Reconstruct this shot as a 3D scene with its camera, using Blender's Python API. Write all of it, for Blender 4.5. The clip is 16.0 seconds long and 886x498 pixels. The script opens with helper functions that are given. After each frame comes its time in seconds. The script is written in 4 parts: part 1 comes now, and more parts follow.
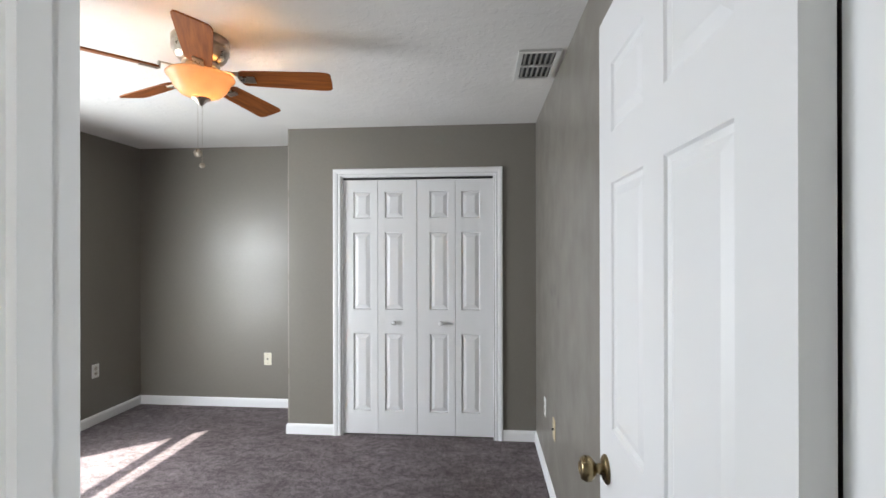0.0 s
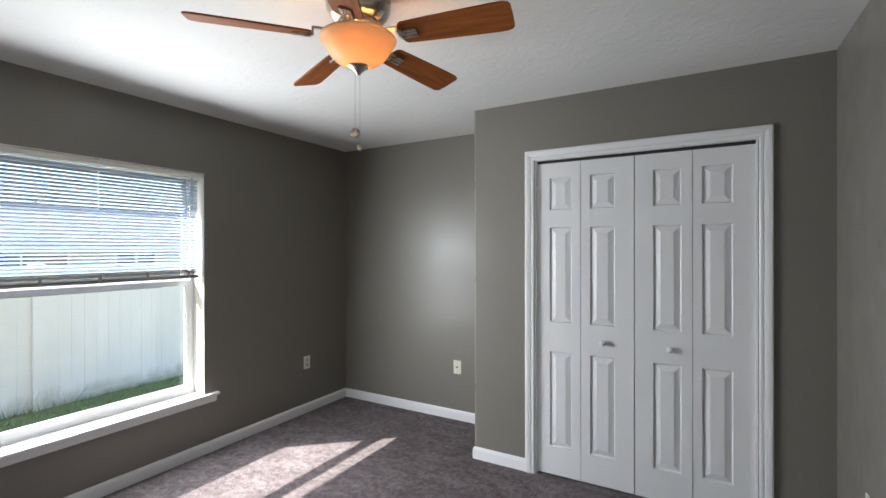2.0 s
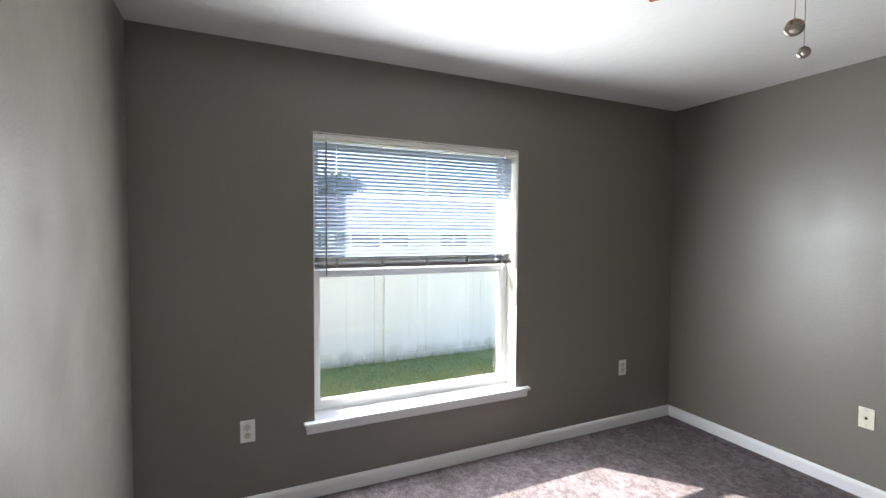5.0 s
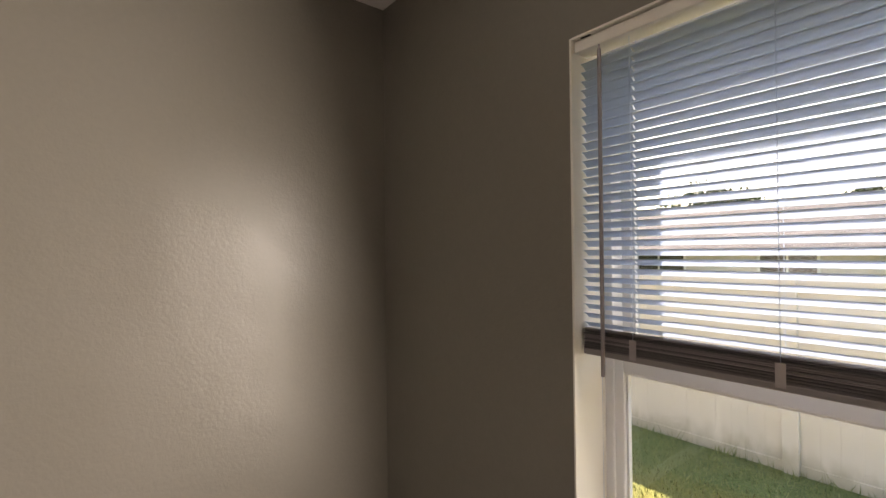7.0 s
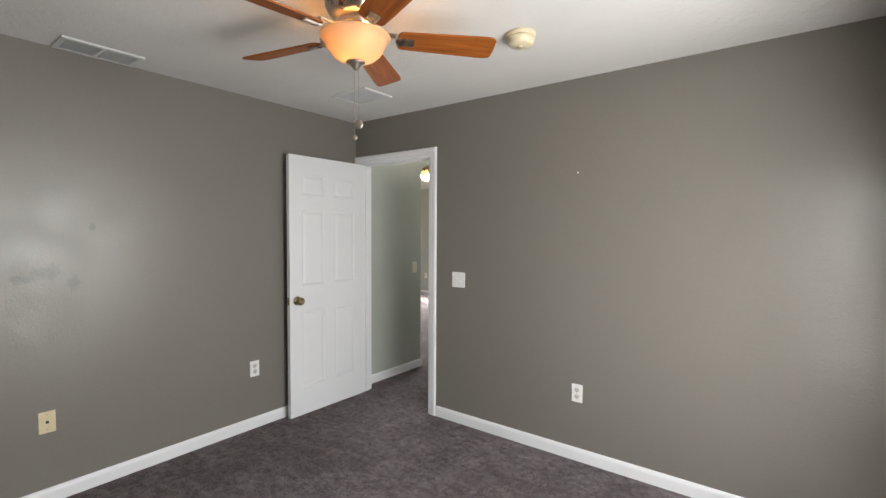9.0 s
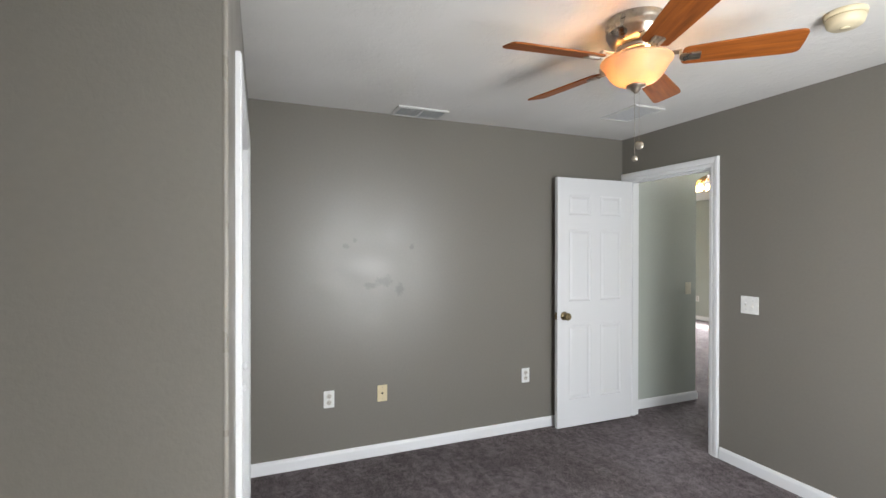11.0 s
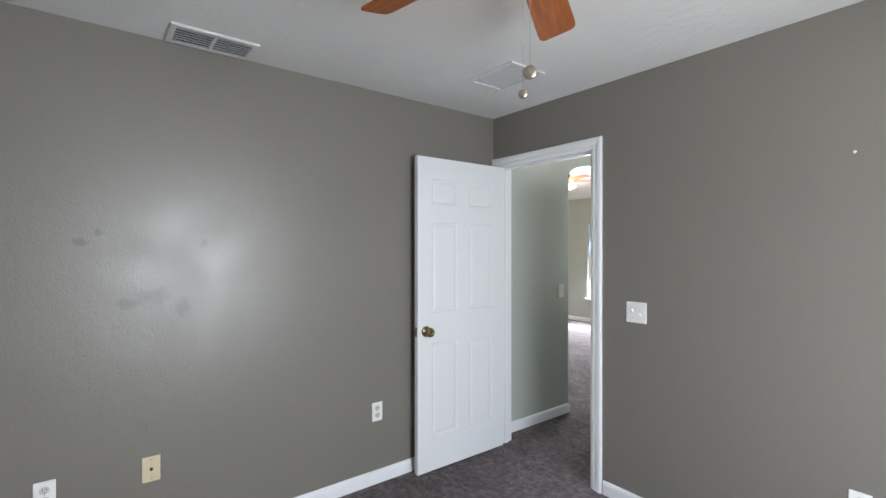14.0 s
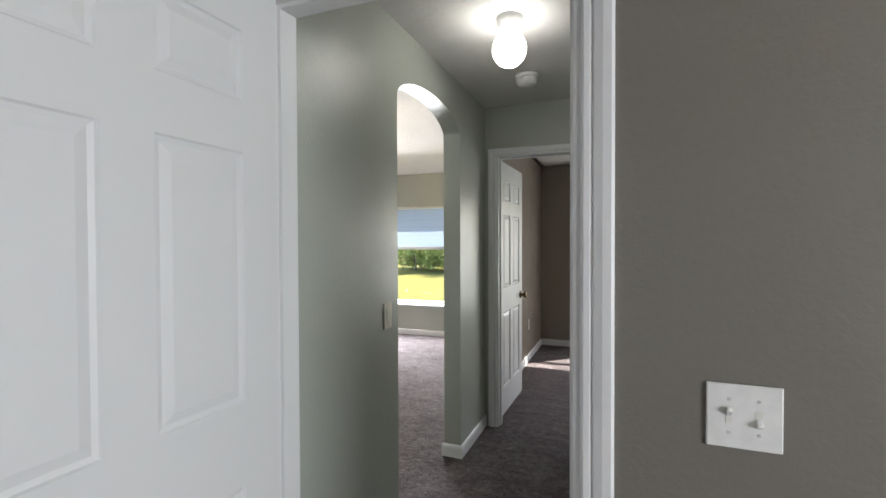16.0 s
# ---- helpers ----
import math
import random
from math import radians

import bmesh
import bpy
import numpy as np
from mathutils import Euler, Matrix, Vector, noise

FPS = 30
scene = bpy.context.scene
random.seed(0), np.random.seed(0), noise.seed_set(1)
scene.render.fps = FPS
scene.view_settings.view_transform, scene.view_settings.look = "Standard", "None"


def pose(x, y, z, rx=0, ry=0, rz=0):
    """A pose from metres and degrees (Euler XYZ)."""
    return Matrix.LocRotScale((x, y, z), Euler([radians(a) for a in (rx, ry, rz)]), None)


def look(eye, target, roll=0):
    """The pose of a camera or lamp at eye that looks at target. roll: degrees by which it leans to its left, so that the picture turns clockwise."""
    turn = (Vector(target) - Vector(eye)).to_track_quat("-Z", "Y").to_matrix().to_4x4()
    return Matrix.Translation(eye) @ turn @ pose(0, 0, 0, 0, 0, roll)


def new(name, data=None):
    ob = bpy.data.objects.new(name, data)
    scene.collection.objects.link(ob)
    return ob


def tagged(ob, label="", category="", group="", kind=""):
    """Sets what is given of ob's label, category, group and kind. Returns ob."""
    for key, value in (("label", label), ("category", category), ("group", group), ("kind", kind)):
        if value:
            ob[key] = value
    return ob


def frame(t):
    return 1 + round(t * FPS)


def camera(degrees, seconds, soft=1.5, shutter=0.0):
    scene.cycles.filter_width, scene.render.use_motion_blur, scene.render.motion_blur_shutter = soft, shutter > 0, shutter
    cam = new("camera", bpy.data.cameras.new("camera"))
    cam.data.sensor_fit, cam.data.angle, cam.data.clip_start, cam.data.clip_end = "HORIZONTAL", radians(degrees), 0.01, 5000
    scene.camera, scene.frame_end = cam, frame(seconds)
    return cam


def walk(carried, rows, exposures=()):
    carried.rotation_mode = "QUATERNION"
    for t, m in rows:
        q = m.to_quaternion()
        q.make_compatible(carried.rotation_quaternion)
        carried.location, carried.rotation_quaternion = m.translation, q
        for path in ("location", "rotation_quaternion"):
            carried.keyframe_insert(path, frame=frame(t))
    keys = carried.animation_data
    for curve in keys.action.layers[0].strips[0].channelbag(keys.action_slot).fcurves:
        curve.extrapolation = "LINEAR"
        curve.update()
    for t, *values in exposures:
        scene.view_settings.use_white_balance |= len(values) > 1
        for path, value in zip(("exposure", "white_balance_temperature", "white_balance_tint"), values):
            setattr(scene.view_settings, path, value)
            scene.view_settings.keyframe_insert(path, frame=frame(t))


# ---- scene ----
cam = camera(88.5, 16.0)
PATH = [
    (0, (-0.416, -0.458, 1.472), (-0.584, 1.535, 1.474), -0.1),
    (0.5, (-0.471, -0.102, 1.501), (-0.738, 1.879, 1.55), -0.3),
    (1, (-0.489, 0.106, 1.494), (-0.976, 2.045, 1.539), -0.2),
    (1.5, (-0.509, 0.178, 1.476), (-1.265, 2.03, 1.494), -0.2),
    (2, (-0.557, 0.192, 1.475), (-1.556, 1.924, 1.472), -0.1),
    (2.5, (-0.59, 0.18, 1.463), (-1.815, 1.761, 1.469), 0.1),
    (3, (-0.627, 0.168, 1.471), (-2.028, 1.596, 1.49), 0.0),
    (3.2, (-0.637, 0.165, 1.471), (-2.093, 1.536, 1.495), 0.1),
    (5.3, (-1.341, 0.609, 1.489), (-3.247, 1.208, 1.395), -0.0),
    (5.5, (-1.507, 0.753, 1.518), (-3.468, 1.134, 1.433), -0.0),
    (5.8, (-1.79, 0.935, 1.524), (-3.789, 0.971, 1.459), -0.2),
    (6, (-2.016, 1.013, 1.508), (-4.009, 0.849, 1.483), -0.4),
    (6.3, (-2.342, 1.131, 1.526), (-4.269, 0.595, 1.539), -0.5),
    (6.5, (-2.525, 1.204, 1.511), (-4.342, 0.367, 1.521), -0.6),
    (7, (-2.765, 1.492, 1.513), (-4.012, -0.072, 1.527), -0.6),
    (7.5, (-2.891, 1.864, 1.522), (-3.365, -0.079, 1.489), -0.2),
    (7.8, (-2.95, 2.121, 1.548), (-2.961, 0.121, 1.51), -0.3),
    (8, (-3.026, 2.278, 1.53), (-2.752, 0.296, 1.511), -0.2),
    (8.2, (-3.048, 2.437, 1.509), (-2.549, 0.5, 1.501), 0.0),
    (8.5, (-3.089, 2.638, 1.516), (-2.326, 0.79, 1.475), 0.1),
    (8.6, (-3.104, 2.678, 1.514), (-2.248, 0.871, 1.457), 0.3),
    (9, (-3.135, 2.824, 1.476), (-1.928, 1.232, 1.396), 0.3),
    (9.5, (-3.178, 2.934, 1.47), (-1.656, 1.639, 1.403), 0.3),
    (10, (-3.186, 2.992, 1.471), (-1.489, 1.935, 1.456), 0.4),
    (10.2, (-3.179, 3.003, 1.479), (-1.43, 2.034, 1.453), 0.3),
    (12.5, (-3.177, 2.924, 1.493), (-1.277, 2.302, 1.532), 0.3),
    (12.6, (-3.172, 2.907, 1.495), (-1.28, 2.265, 1.537), 0.2),
    (13, (-3.112, 2.82, 1.502), (-1.265, 2.051, 1.517), 0.2),
    (13.5, (-2.84, 2.695, 1.493), (-1.125, 1.668, 1.517), 0.2),
    (14, (-2.494, 2.412, 1.465), (-0.912, 1.188, 1.46), 0.0),
    (14.5, (-2.08, 2.065, 1.446), (-0.632, 0.685, 1.469), 0.1),
    (15, (-1.665, 1.708, 1.429), (-0.424, 0.139, 1.456), 0.1),
    (15.5, (-1.277, 1.342, 1.438), (-0.233, -0.364, 1.43), -0.4),
    (15.7, (-1.129, 1.2, 1.432), (-0.188, -0.566, 1.42), -0.3),
    (16, (-0.942, 0.949, 1.419), (-0.212, -0.912, 1.386), -0.2),
]
EXPOSURES = [
    (0.0, 2.60, 6400, 10),
    (0.5, 2.40, 6400, 10),
    (1.5, 2.15, 6350, 10),
    (3.2, 2.05, 6250, 10),
    (5.5, 2.44, 6350, 11),
    (6.0, 2.15, 6900, 16),
    (6.5, 1.98, 8600, 20),
    (7.0, 1.86, 8500, 19),
    (7.5, 1.98, 9000, 17),
    (8.0, 2.22, 10200, 15),
    (8.5, 2.20, 7900, 14),
    (9.0, 2.22, 6850, 11),
    (10.0, 2.32, 6800, 10),
    (12.5, 2.52, 6200, 10),
    (13.5, 2.40, 6200, 10),
    (15.0, 2.46, 6250, 10),
    (16.0, 2.08, 6500, 10),
]
walk(cam, [(t, look(eye, target, roll)) for t, eye, target, roll in PATH], EXPOSURES)

# strengths and paints
SKY, SUN = 0.14, 5.0
FAN_W, GLOBE, BOWL_GLOW = 2.2, 4.2, 0.04
DAY_W, DAY_C = 7.9, (0.94, 0.97, 1.0)
WALL, HALL = (0.188, 0.174, 0.150), (0.40, 0.425, 0.38)
CARPET_LO, CARPET_HI = (0.060, 0.051, 0.0525), (0.255, 0.224, 0.228)
SLAT_TILT, FAN_AZ = 32.0, 12.0

# ---- light ----
world = bpy.data.worlds.new("sky")
scene.world = world
world.use_nodes = True
wn = world.node_tree.nodes
sky = wn.new("ShaderNodeTexSky")
sky.sky_type = "NISHITA"
sky.sun_disc = False
sky.sun_elevation = radians(40.6)
sky.sun_rotation = radians(228.2)
sky.air_density, sky.dust_density, sky.ozone_density = 1.0, 1.4, 1.0
wn["Background"].inputs["Strength"].default_value = SKY
world.node_tree.links.new(sky.outputs[0], wn["Background"].inputs["Color"])

sun_data = bpy.data.lights.new("sun", "SUN")
sun_data.energy, sun_data.angle, sun_data.color = SUN, radians(0.53), (1.0, 0.95, 0.87)
sun = new("sun", sun_data)
sun.matrix_world = look((-37, -33, 43), (0, 0, 0))


def point_lamp(name, at, watts, color, radius):
    data = bpy.data.lights.new(name, "POINT")
    data.energy, data.color, data.shadow_soft_size = watts, color, radius
    ob = new(name, data)
    ob.location = at
    return ob


def area_lamp(name, at, toward, sx, sy, watts, color):
    data = bpy.data.lights.new(name, "AREA")
    data.shape, data.size, data.size_y, data.energy, data.color = "RECTANGLE", sx, sy, watts, color
    ob = new(name, data)
    ob.matrix_world = look(at, toward)
    return ob


# daylight of the window's opening
area_lamp("window_daylight", (-3.608, 1.503, 0.88), (0, 1.503, 0.38), 1.26, 0.76, DAY_W, DAY_C)
area_lamp("blind_daylight", (-3.615, 1.503, 1.56), (0, 1.503, 0.80), 1.24, 0.52, DAY_W * 1.25, DAY_C)

area_lamp("living_room_daylight", (2.08, -5.31, 1.0), (2.08, 0, -0.9), 1.5, 1.3, 54.0, DAY_C)
area_lamp("far_bedroom_daylight", (-1.85, -5.31, 1.2), (-1.85, 0, 1.1), 1.4, 1.4, 9.0, DAY_C)

# ---- materials ----
def mat_base(name, color, rough=0.6, metal=0.0, spec=0.5):
    m = bpy.data.materials.new(name)
    m.use_nodes = True
    b = m.node_tree.nodes["Principled BSDF"]
    b.inputs["Base Color"].default_value = (*color, 1)
    b.inputs["Roughness"].default_value = rough
    b.inputs["Metallic"].default_value = metal
    b.inputs["Specular IOR Level"].default_value = spec
    return m, m.node_tree.nodes, m.node_tree.links, b


def tex_noise(n, l, coord, scale, detail=3.0, rough=0.5, stretch=None):
    t = n.new("ShaderNodeTexNoise")
    t.inputs["Scale"].default_value = scale
    t.inputs["Detail"].default_value = detail
    t.inputs["Roughness"].default_value = rough
    if stretch:
        mp = n.new("ShaderNodeMapping")
        mp.inputs["Scale"].default_value = stretch
        l.new(coord, mp.inputs["Vector"])
        coord = mp.outputs[0]
    l.new(coord, t.inputs["Vector"])
    return t.outputs["Fac"]


def ramp(n, l, fac, a, b, lo=0.3, hi=0.7):
    r = n.new("ShaderNodeValToRGB")
    r.color_ramp.elements[0].position, r.color_ramp.elements[1].position = lo, hi
    r.color_ramp.elements[0].color, r.color_ramp.elements[1].color = (*a, 1), (*b, 1)
    l.new(fac, r.inputs["Fac"])
    return r.outputs["Color"]


def bump(n, l, bsdf, height, strength, distance, prev=None):
    b = n.new("ShaderNodeBump")
    b.inputs["Strength"].default_value, b.inputs["Distance"].default_value = strength, distance
    l.new(height, b.inputs["Height"])
    if prev is not None:
        l.new(prev, b.inputs["Normal"])
    l.new(b.outputs[0], bsdf.inputs["Normal"])
    return b.outputs[0]


def world_pos(n):
    return n.new("ShaderNodeNewGeometry").outputs["Position"]


def mixc(n, l, fac, a, b, mode="MIX"):
    m = n.new("ShaderNodeMix")
    m.data_type, m.blend_type = "RGBA", mode
    for sock, v in ((m.inputs[0], fac), (m.inputs[6], a), (m.inputs[7], b)):
        if isinstance(v, tuple):
            sock.default_value = (*v, 1)
        elif isinstance(v, float):
            sock.default_value = v
        else:
            l.new(v, sock)
    return m.outputs[2]


def scaled(c, k):
    return tuple(min(1.0, v * k) for v in c)


def paint_wall(name, color, rough=0.35, relief=1.0, stains=()):
    """Rolled wall paint: orange-peel relief, faint roller unevenness, and scuffs where given."""
    m, n, l, b = mat_base(name, color, rough, spec=0.58)
    p = world_pos(n)
    broad = tex_noise(n, l, p, 1.3, 3)
    col = ramp(n, l, broad, scaled(color, 0.97), scaled(color, 1.03), 0.15, 0.85)
    fine = tex_noise(n, l, p, 60, 2)
    col = mixc(n, l, 0.25, col, ramp(n, l, fine, scaled(color, 0.92), scaled(color, 1.08)))
    for sx, sy, sz, rx, ry, rz, seed in stains:
        mp = n.new("ShaderNodeMapping")
        mp.inputs["Location"].default_value = (-sx / rx, -sy / ry, -sz / rz)
        mp.inputs["Scale"].default_value = (1 / rx, 1 / ry, 1 / rz)
        l.new(p, mp.inputs["Vector"])
        ln = n.new("ShaderNodeVectorMath")
        ln.operation = "LENGTH"
        l.new(mp.outputs[0], ln.inputs[0])
        ad = n.new("ShaderNodeMath")
        ad.operation = "MULTIPLY_ADD"
        l.new(tex_noise(n, l, p, 14 + seed, 4, 0.7), ad.inputs[0])
        ad.inputs[1].default_value = 2.2
        l.new(ln.outputs["Value"], ad.inputs[2])
        msk = ramp(n, l, ad.outputs[0], (0.60, 0.60, 0.60), (0, 0, 0), 1.45 / 3, 1.95 / 3)
        dv = n.new("ShaderNodeMath")
        dv.operation = "DIVIDE"
        dv.inputs[1].default_value = 3.0
        l.new(ad.outputs[0], dv.inputs[0])
        for lk in list(msk.node.inputs["Fac"].links):
            l.remove(lk)
        l.new(dv.outputs[0], msk.node.inputs["Fac"])
        col = mixc(n, l, msk, col, scaled(color, 0.55))
    l.new(col, b.inputs["Base Color"])
    l.new(ramp(n, l, tex_noise(n, l, p, 5, 3), (rough * 0.85,) * 3, (rough * 1.2,) * 3), b.inputs["Roughness"])
    nb = bump(n, l, b, tex_noise(n, l, p, 95, 3, 0.6), relief * 0.21, 0.004)
    bump(n, l, b, tex_noise(n, l, p, 9, 2), relief * 0.08, 0.02, nb)
    return m


def ceiling_paint(name, color):
    m, n, l, b = mat_base(name, color, 0.85, spec=0.2)
    p = world_pos(n)
    l.new(ramp(n, l, tex_noise(n, l, p, 2, 3), scaled(color, 0.96), scaled(color, 1.03)), b.inputs["Base Color"])
    blobs = ramp(n, l, tex_noise(n, l, p, 24, 3, 0.55), (0, 0, 0), (1, 1, 1), 0.47, 0.58)
    nb = bump(n, l, b, blobs, 0.24, 0.004)
    bump(n, l, b, tex_noise(n, l, p, 120, 2), 0.12, 0.002, nb)
    return m


def gloss_paint(name, color, rough=0.3, grain=False):
    m, n, l, b = mat_base(name, color, rough, spec=0.5)
    tc = n.new("ShaderNodeTexCoord").outputs["Object"]
    l.new(ramp(n, l, tex_noise(n, l, tc, 3, 4), scaled(color, 0.985), scaled(color, 1.01), 0.1, 0.9), b.inputs["Base Color"])
    l.new(ramp(n, l, tex_noise(n, l, tc, 7, 3), (rough * 0.9,) * 3, (rough * 1.15,) * 3, 0.1, 0.9), b.inputs["Roughness"])
    if grain:
        bump(n, l, b, tex_noise(n, l, tc, 60, 4, 0.6, (1, 1, 0.06)), 0.10, 0.002)
    else:
        bump(n, l, b, tex_noise(n, l, tc, 90, 2), 0.05, 0.001)
    return m


def carpet_mat():
    """Cut pile: single tufts, flecks of lighter yarn, and the brushed and trodden patches where the pile leans."""
    m, n, l, b = mat_base("carpet", (0.10, 0.085, 0.08), 0.95, spec=0.08)
    p = world_pos(n)
    tuft = tex_noise(n, l, p, 130, 3, 0.7)
    col = ramp(n, l, tuft, CARPET_LO, CARPET_HI, 0.36, 0.66)
    mid = ramp(n, l, tex_noise(n, l, p, 26, 4, 0.7), (0.64, 0.62, 0.62), (1.26, 1.25, 1.26), 0.38, 0.62)
    col = mixc(n, l, 1.0, col, mid, "MULTIPLY")
    lean = ramp(n, l, tex_noise(n, l, p, 5.5, 5, 0.65, (1.0, 1.7, 1.0)), (0.76, 0.75, 0.75), (1.16, 1.16, 1.17), 0.38, 0.62)
    col = mixc(n, l, 1.0, col, lean, "MULTIPLY")
    big = ramp(n, l, tex_noise(n, l, p, 1.4, 3, 0.55), (0.80, 0.79, 0.78), (1.15, 1.15, 1.16), 0.36, 0.64)
    col = mixc(n, l, 1.0, col, big, "MULTIPLY")
    l.new(col, b.inputs["Base Color"])
    b.inputs["Sheen Weight"].default_value = 0.12
    b.inputs["Sheen Roughness"].default_value = 0.6
    b.inputs["Sheen Tint"].default_value = (0.75, 0.66, 0.66, 1)
    nb = bump(n, l, b, tuft, 0.7, 0.014)
    nb = bump(n, l, b, tex_noise(n, l, p, 60, 3, 0.6), 0.6, 0.015, nb)
    bump(n, l, b, tex_noise(n, l, p, 7, 3), 0.35, 0.03, nb)
    return m


def wood_mat():
    m, n, l, b = mat_base("blade_wood", (0.22, 0.07, 0.025), 0.58, spec=0.22)
    tc = n.new("ShaderNodeTexCoord").outputs["Object"]
    g = tex_noise(n, l, tc, 18, 5, 0.65, (0.18, 2.4, 1))
    col = ramp(n, l, g, (0.16, 0.040, 0.006), (0.36, 0.105, 0.016), 0.3, 0.72)
    l.new(col, b.inputs["Base Color"])
    bump(n, l, b, g, 0.05, 0.002)
    return m


def metal_mat(name, color, rough=0.28):
    m, n, l, b = mat_base(name, color, rough, 1.0)
    tc = n.new("ShaderNodeTexCoord").outputs["Object"]
    l.new(ramp(n, l, tex_noise(n, l, tc, 40, 3), scaled(color, 0.85), scaled(color, 1.08)), b.inputs["Base Color"])
    l.new(ramp(n, l, tex_noise(n, l, tc, 12, 3), (rough * 0.75,) * 3, (rough * 1.35,) * 3), b.inputs["Roughness"])
    return m


def plain(name, color, rough=0.5, metal=0.0):
    m, n, l, b = mat_base(name, color, rough, metal)
    tc = n.new("ShaderNodeTexCoord").outputs["Object"]
    l.new(ramp(n, l, tex_noise(n, l, tc, 30, 3), scaled(color, 0.94), scaled(color, 1.05)), b.inputs["Base Color"])
    return m


def glow_mat(name, color, strength):
    m, n, l, b = mat_base(name, color, 0.4)
    b.inputs["Emission Color"].default_value = (*color, 1)
    b.inputs["Emission Strength"].default_value = strength
    return m


def slat_mat():
    # White slats; the blue of their skylit shade is put into the colours.
    m, n, l, b = mat_base("slat_vinyl_sky_tinted", (0.82, 0.83, 0.84), 0.45, spec=0.4)
    out = n["Material Output"]
    tr = n.new("ShaderNodeBsdfTranslucent")
    tr.inputs["Color"].default_value = (0.70, 0.78, 0.90, 1)
    mx = n.new("ShaderNodeMixShader")
    mx.inputs[0].default_value = 0.50
    l.new(b.outputs[0], mx.inputs[1])
    l.new(tr.outputs[0], mx.inputs[2])
    l.new(mx.outputs[0], out.inputs["Surface"])
    oi = n.new("ShaderNodeObjectInfo")
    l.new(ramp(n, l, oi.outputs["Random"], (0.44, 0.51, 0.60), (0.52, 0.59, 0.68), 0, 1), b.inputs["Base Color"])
    return m


def shaded_stack_mat():
    # The white slats again, with the stack's shade and dark lines in the colour.
    m, n, l, b = mat_base("stacked_slat_shaded", (0.30, 0.27, 0.275), 0.5)
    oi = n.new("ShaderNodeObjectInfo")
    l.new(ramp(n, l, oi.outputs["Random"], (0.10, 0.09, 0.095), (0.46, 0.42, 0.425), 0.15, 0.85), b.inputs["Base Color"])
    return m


def frosted_mat():
    """Amber alabaster glass of the fan's bowl, lit from within."""
    m, n, l, b = mat_base("amber_glass", (0.80, 0.60, 0.38), 0.35, spec=0.5)
    out = n["Material Output"]
    tc = n.new("ShaderNodeTexCoord").outputs["Object"]
    tr = n.new("ShaderNodeBsdfTranslucent")
    l.new(ramp(n, l, tex_noise(n, l, tc, 9, 4, 0.6), (0.30, 0.205, 0.135), (0.38, 0.275, 0.19)), tr.inputs["Color"])
    mx = n.new("ShaderNodeMixShader")
    mx.inputs[0].default_value = 0.55
    l.new(b.outputs[0], mx.inputs[1])
    l.new(tr.outputs[0], mx.inputs[2])
    l.new(mx.outputs[0], out.inputs["Surface"])
    b.inputs["Emission Color"].default_value = (1.0, 0.46, 0.13, 1)
    b.inputs["Emission Strength"].default_value = BOWL_GLOW
    return m


def glass_mat():
    m = bpy.data.materials.new("window_glass")
    m.use_nodes = True
    n, l = m.node_tree.nodes, m.node_tree.links
    n.remove(n["Principled BSDF"])
    tr = n.new("ShaderNodeBsdfTransparent")
    tr.inputs["Color"].default_value = (0.97, 0.97, 0.97, 1)
    gl = n.new("ShaderNodeBsdfGlossy")
    gl.inputs["Roughness"].default_value = 0.02
    lw = n.new("ShaderNodeLayerWeight")
    lw.inputs["Blend"].default_value = 0.5
    pw = n.new("ShaderNodeMath")
    pw.operation = "POWER"
    pw.inputs[1].default_value = 5.0
    l.new(lw.outputs["Facing"], pw.inputs[0])
    fr = n.new("ShaderNodeMath")
    fr.operation = "MULTIPLY_ADD"
    fr.inputs[1].default_value, fr.inputs[2].default_value = 0.6, 0.035
    l.new(pw.outputs[0], fr.inputs[0])
    mx = n.new("ShaderNodeMixShader")
    l.new(fr.outputs[0], mx.inputs[0])
    l.new(tr.outputs[0], mx.inputs[1])
    l.new(gl.outputs[0], mx.inputs[2])
    l.new(mx.outputs[0], n["Material Output"].inputs["Surface"])
    return m


def sunlit_straw(n, l):
    """0 beside the fence, in its shadow, 1 towards the house, where sunlight is painted in as straw colour."""
    p = world_pos(n)
    sep = n.new("ShaderNodeSeparateXYZ")
    l.new(p, sep.inputs[0])
    ad = n.new("ShaderNodeMath")
    ad.operation = "MULTIPLY_ADD"
    l.new(tex_noise(n, l, p, 2.2, 4, 0.6), ad.inputs[0])
    ad.inputs[1].default_value = 1.6
    l.new(sep.outputs["X"], ad.inputs[2])
    mr = n.new("ShaderNodeMapRange")
    mr.inputs["From Min"].default_value, mr.inputs["From Max"].default_value = -6.4, -5.0
    l.new(ad.outputs[0], mr.inputs["Value"])
    return mr.outputs[0]


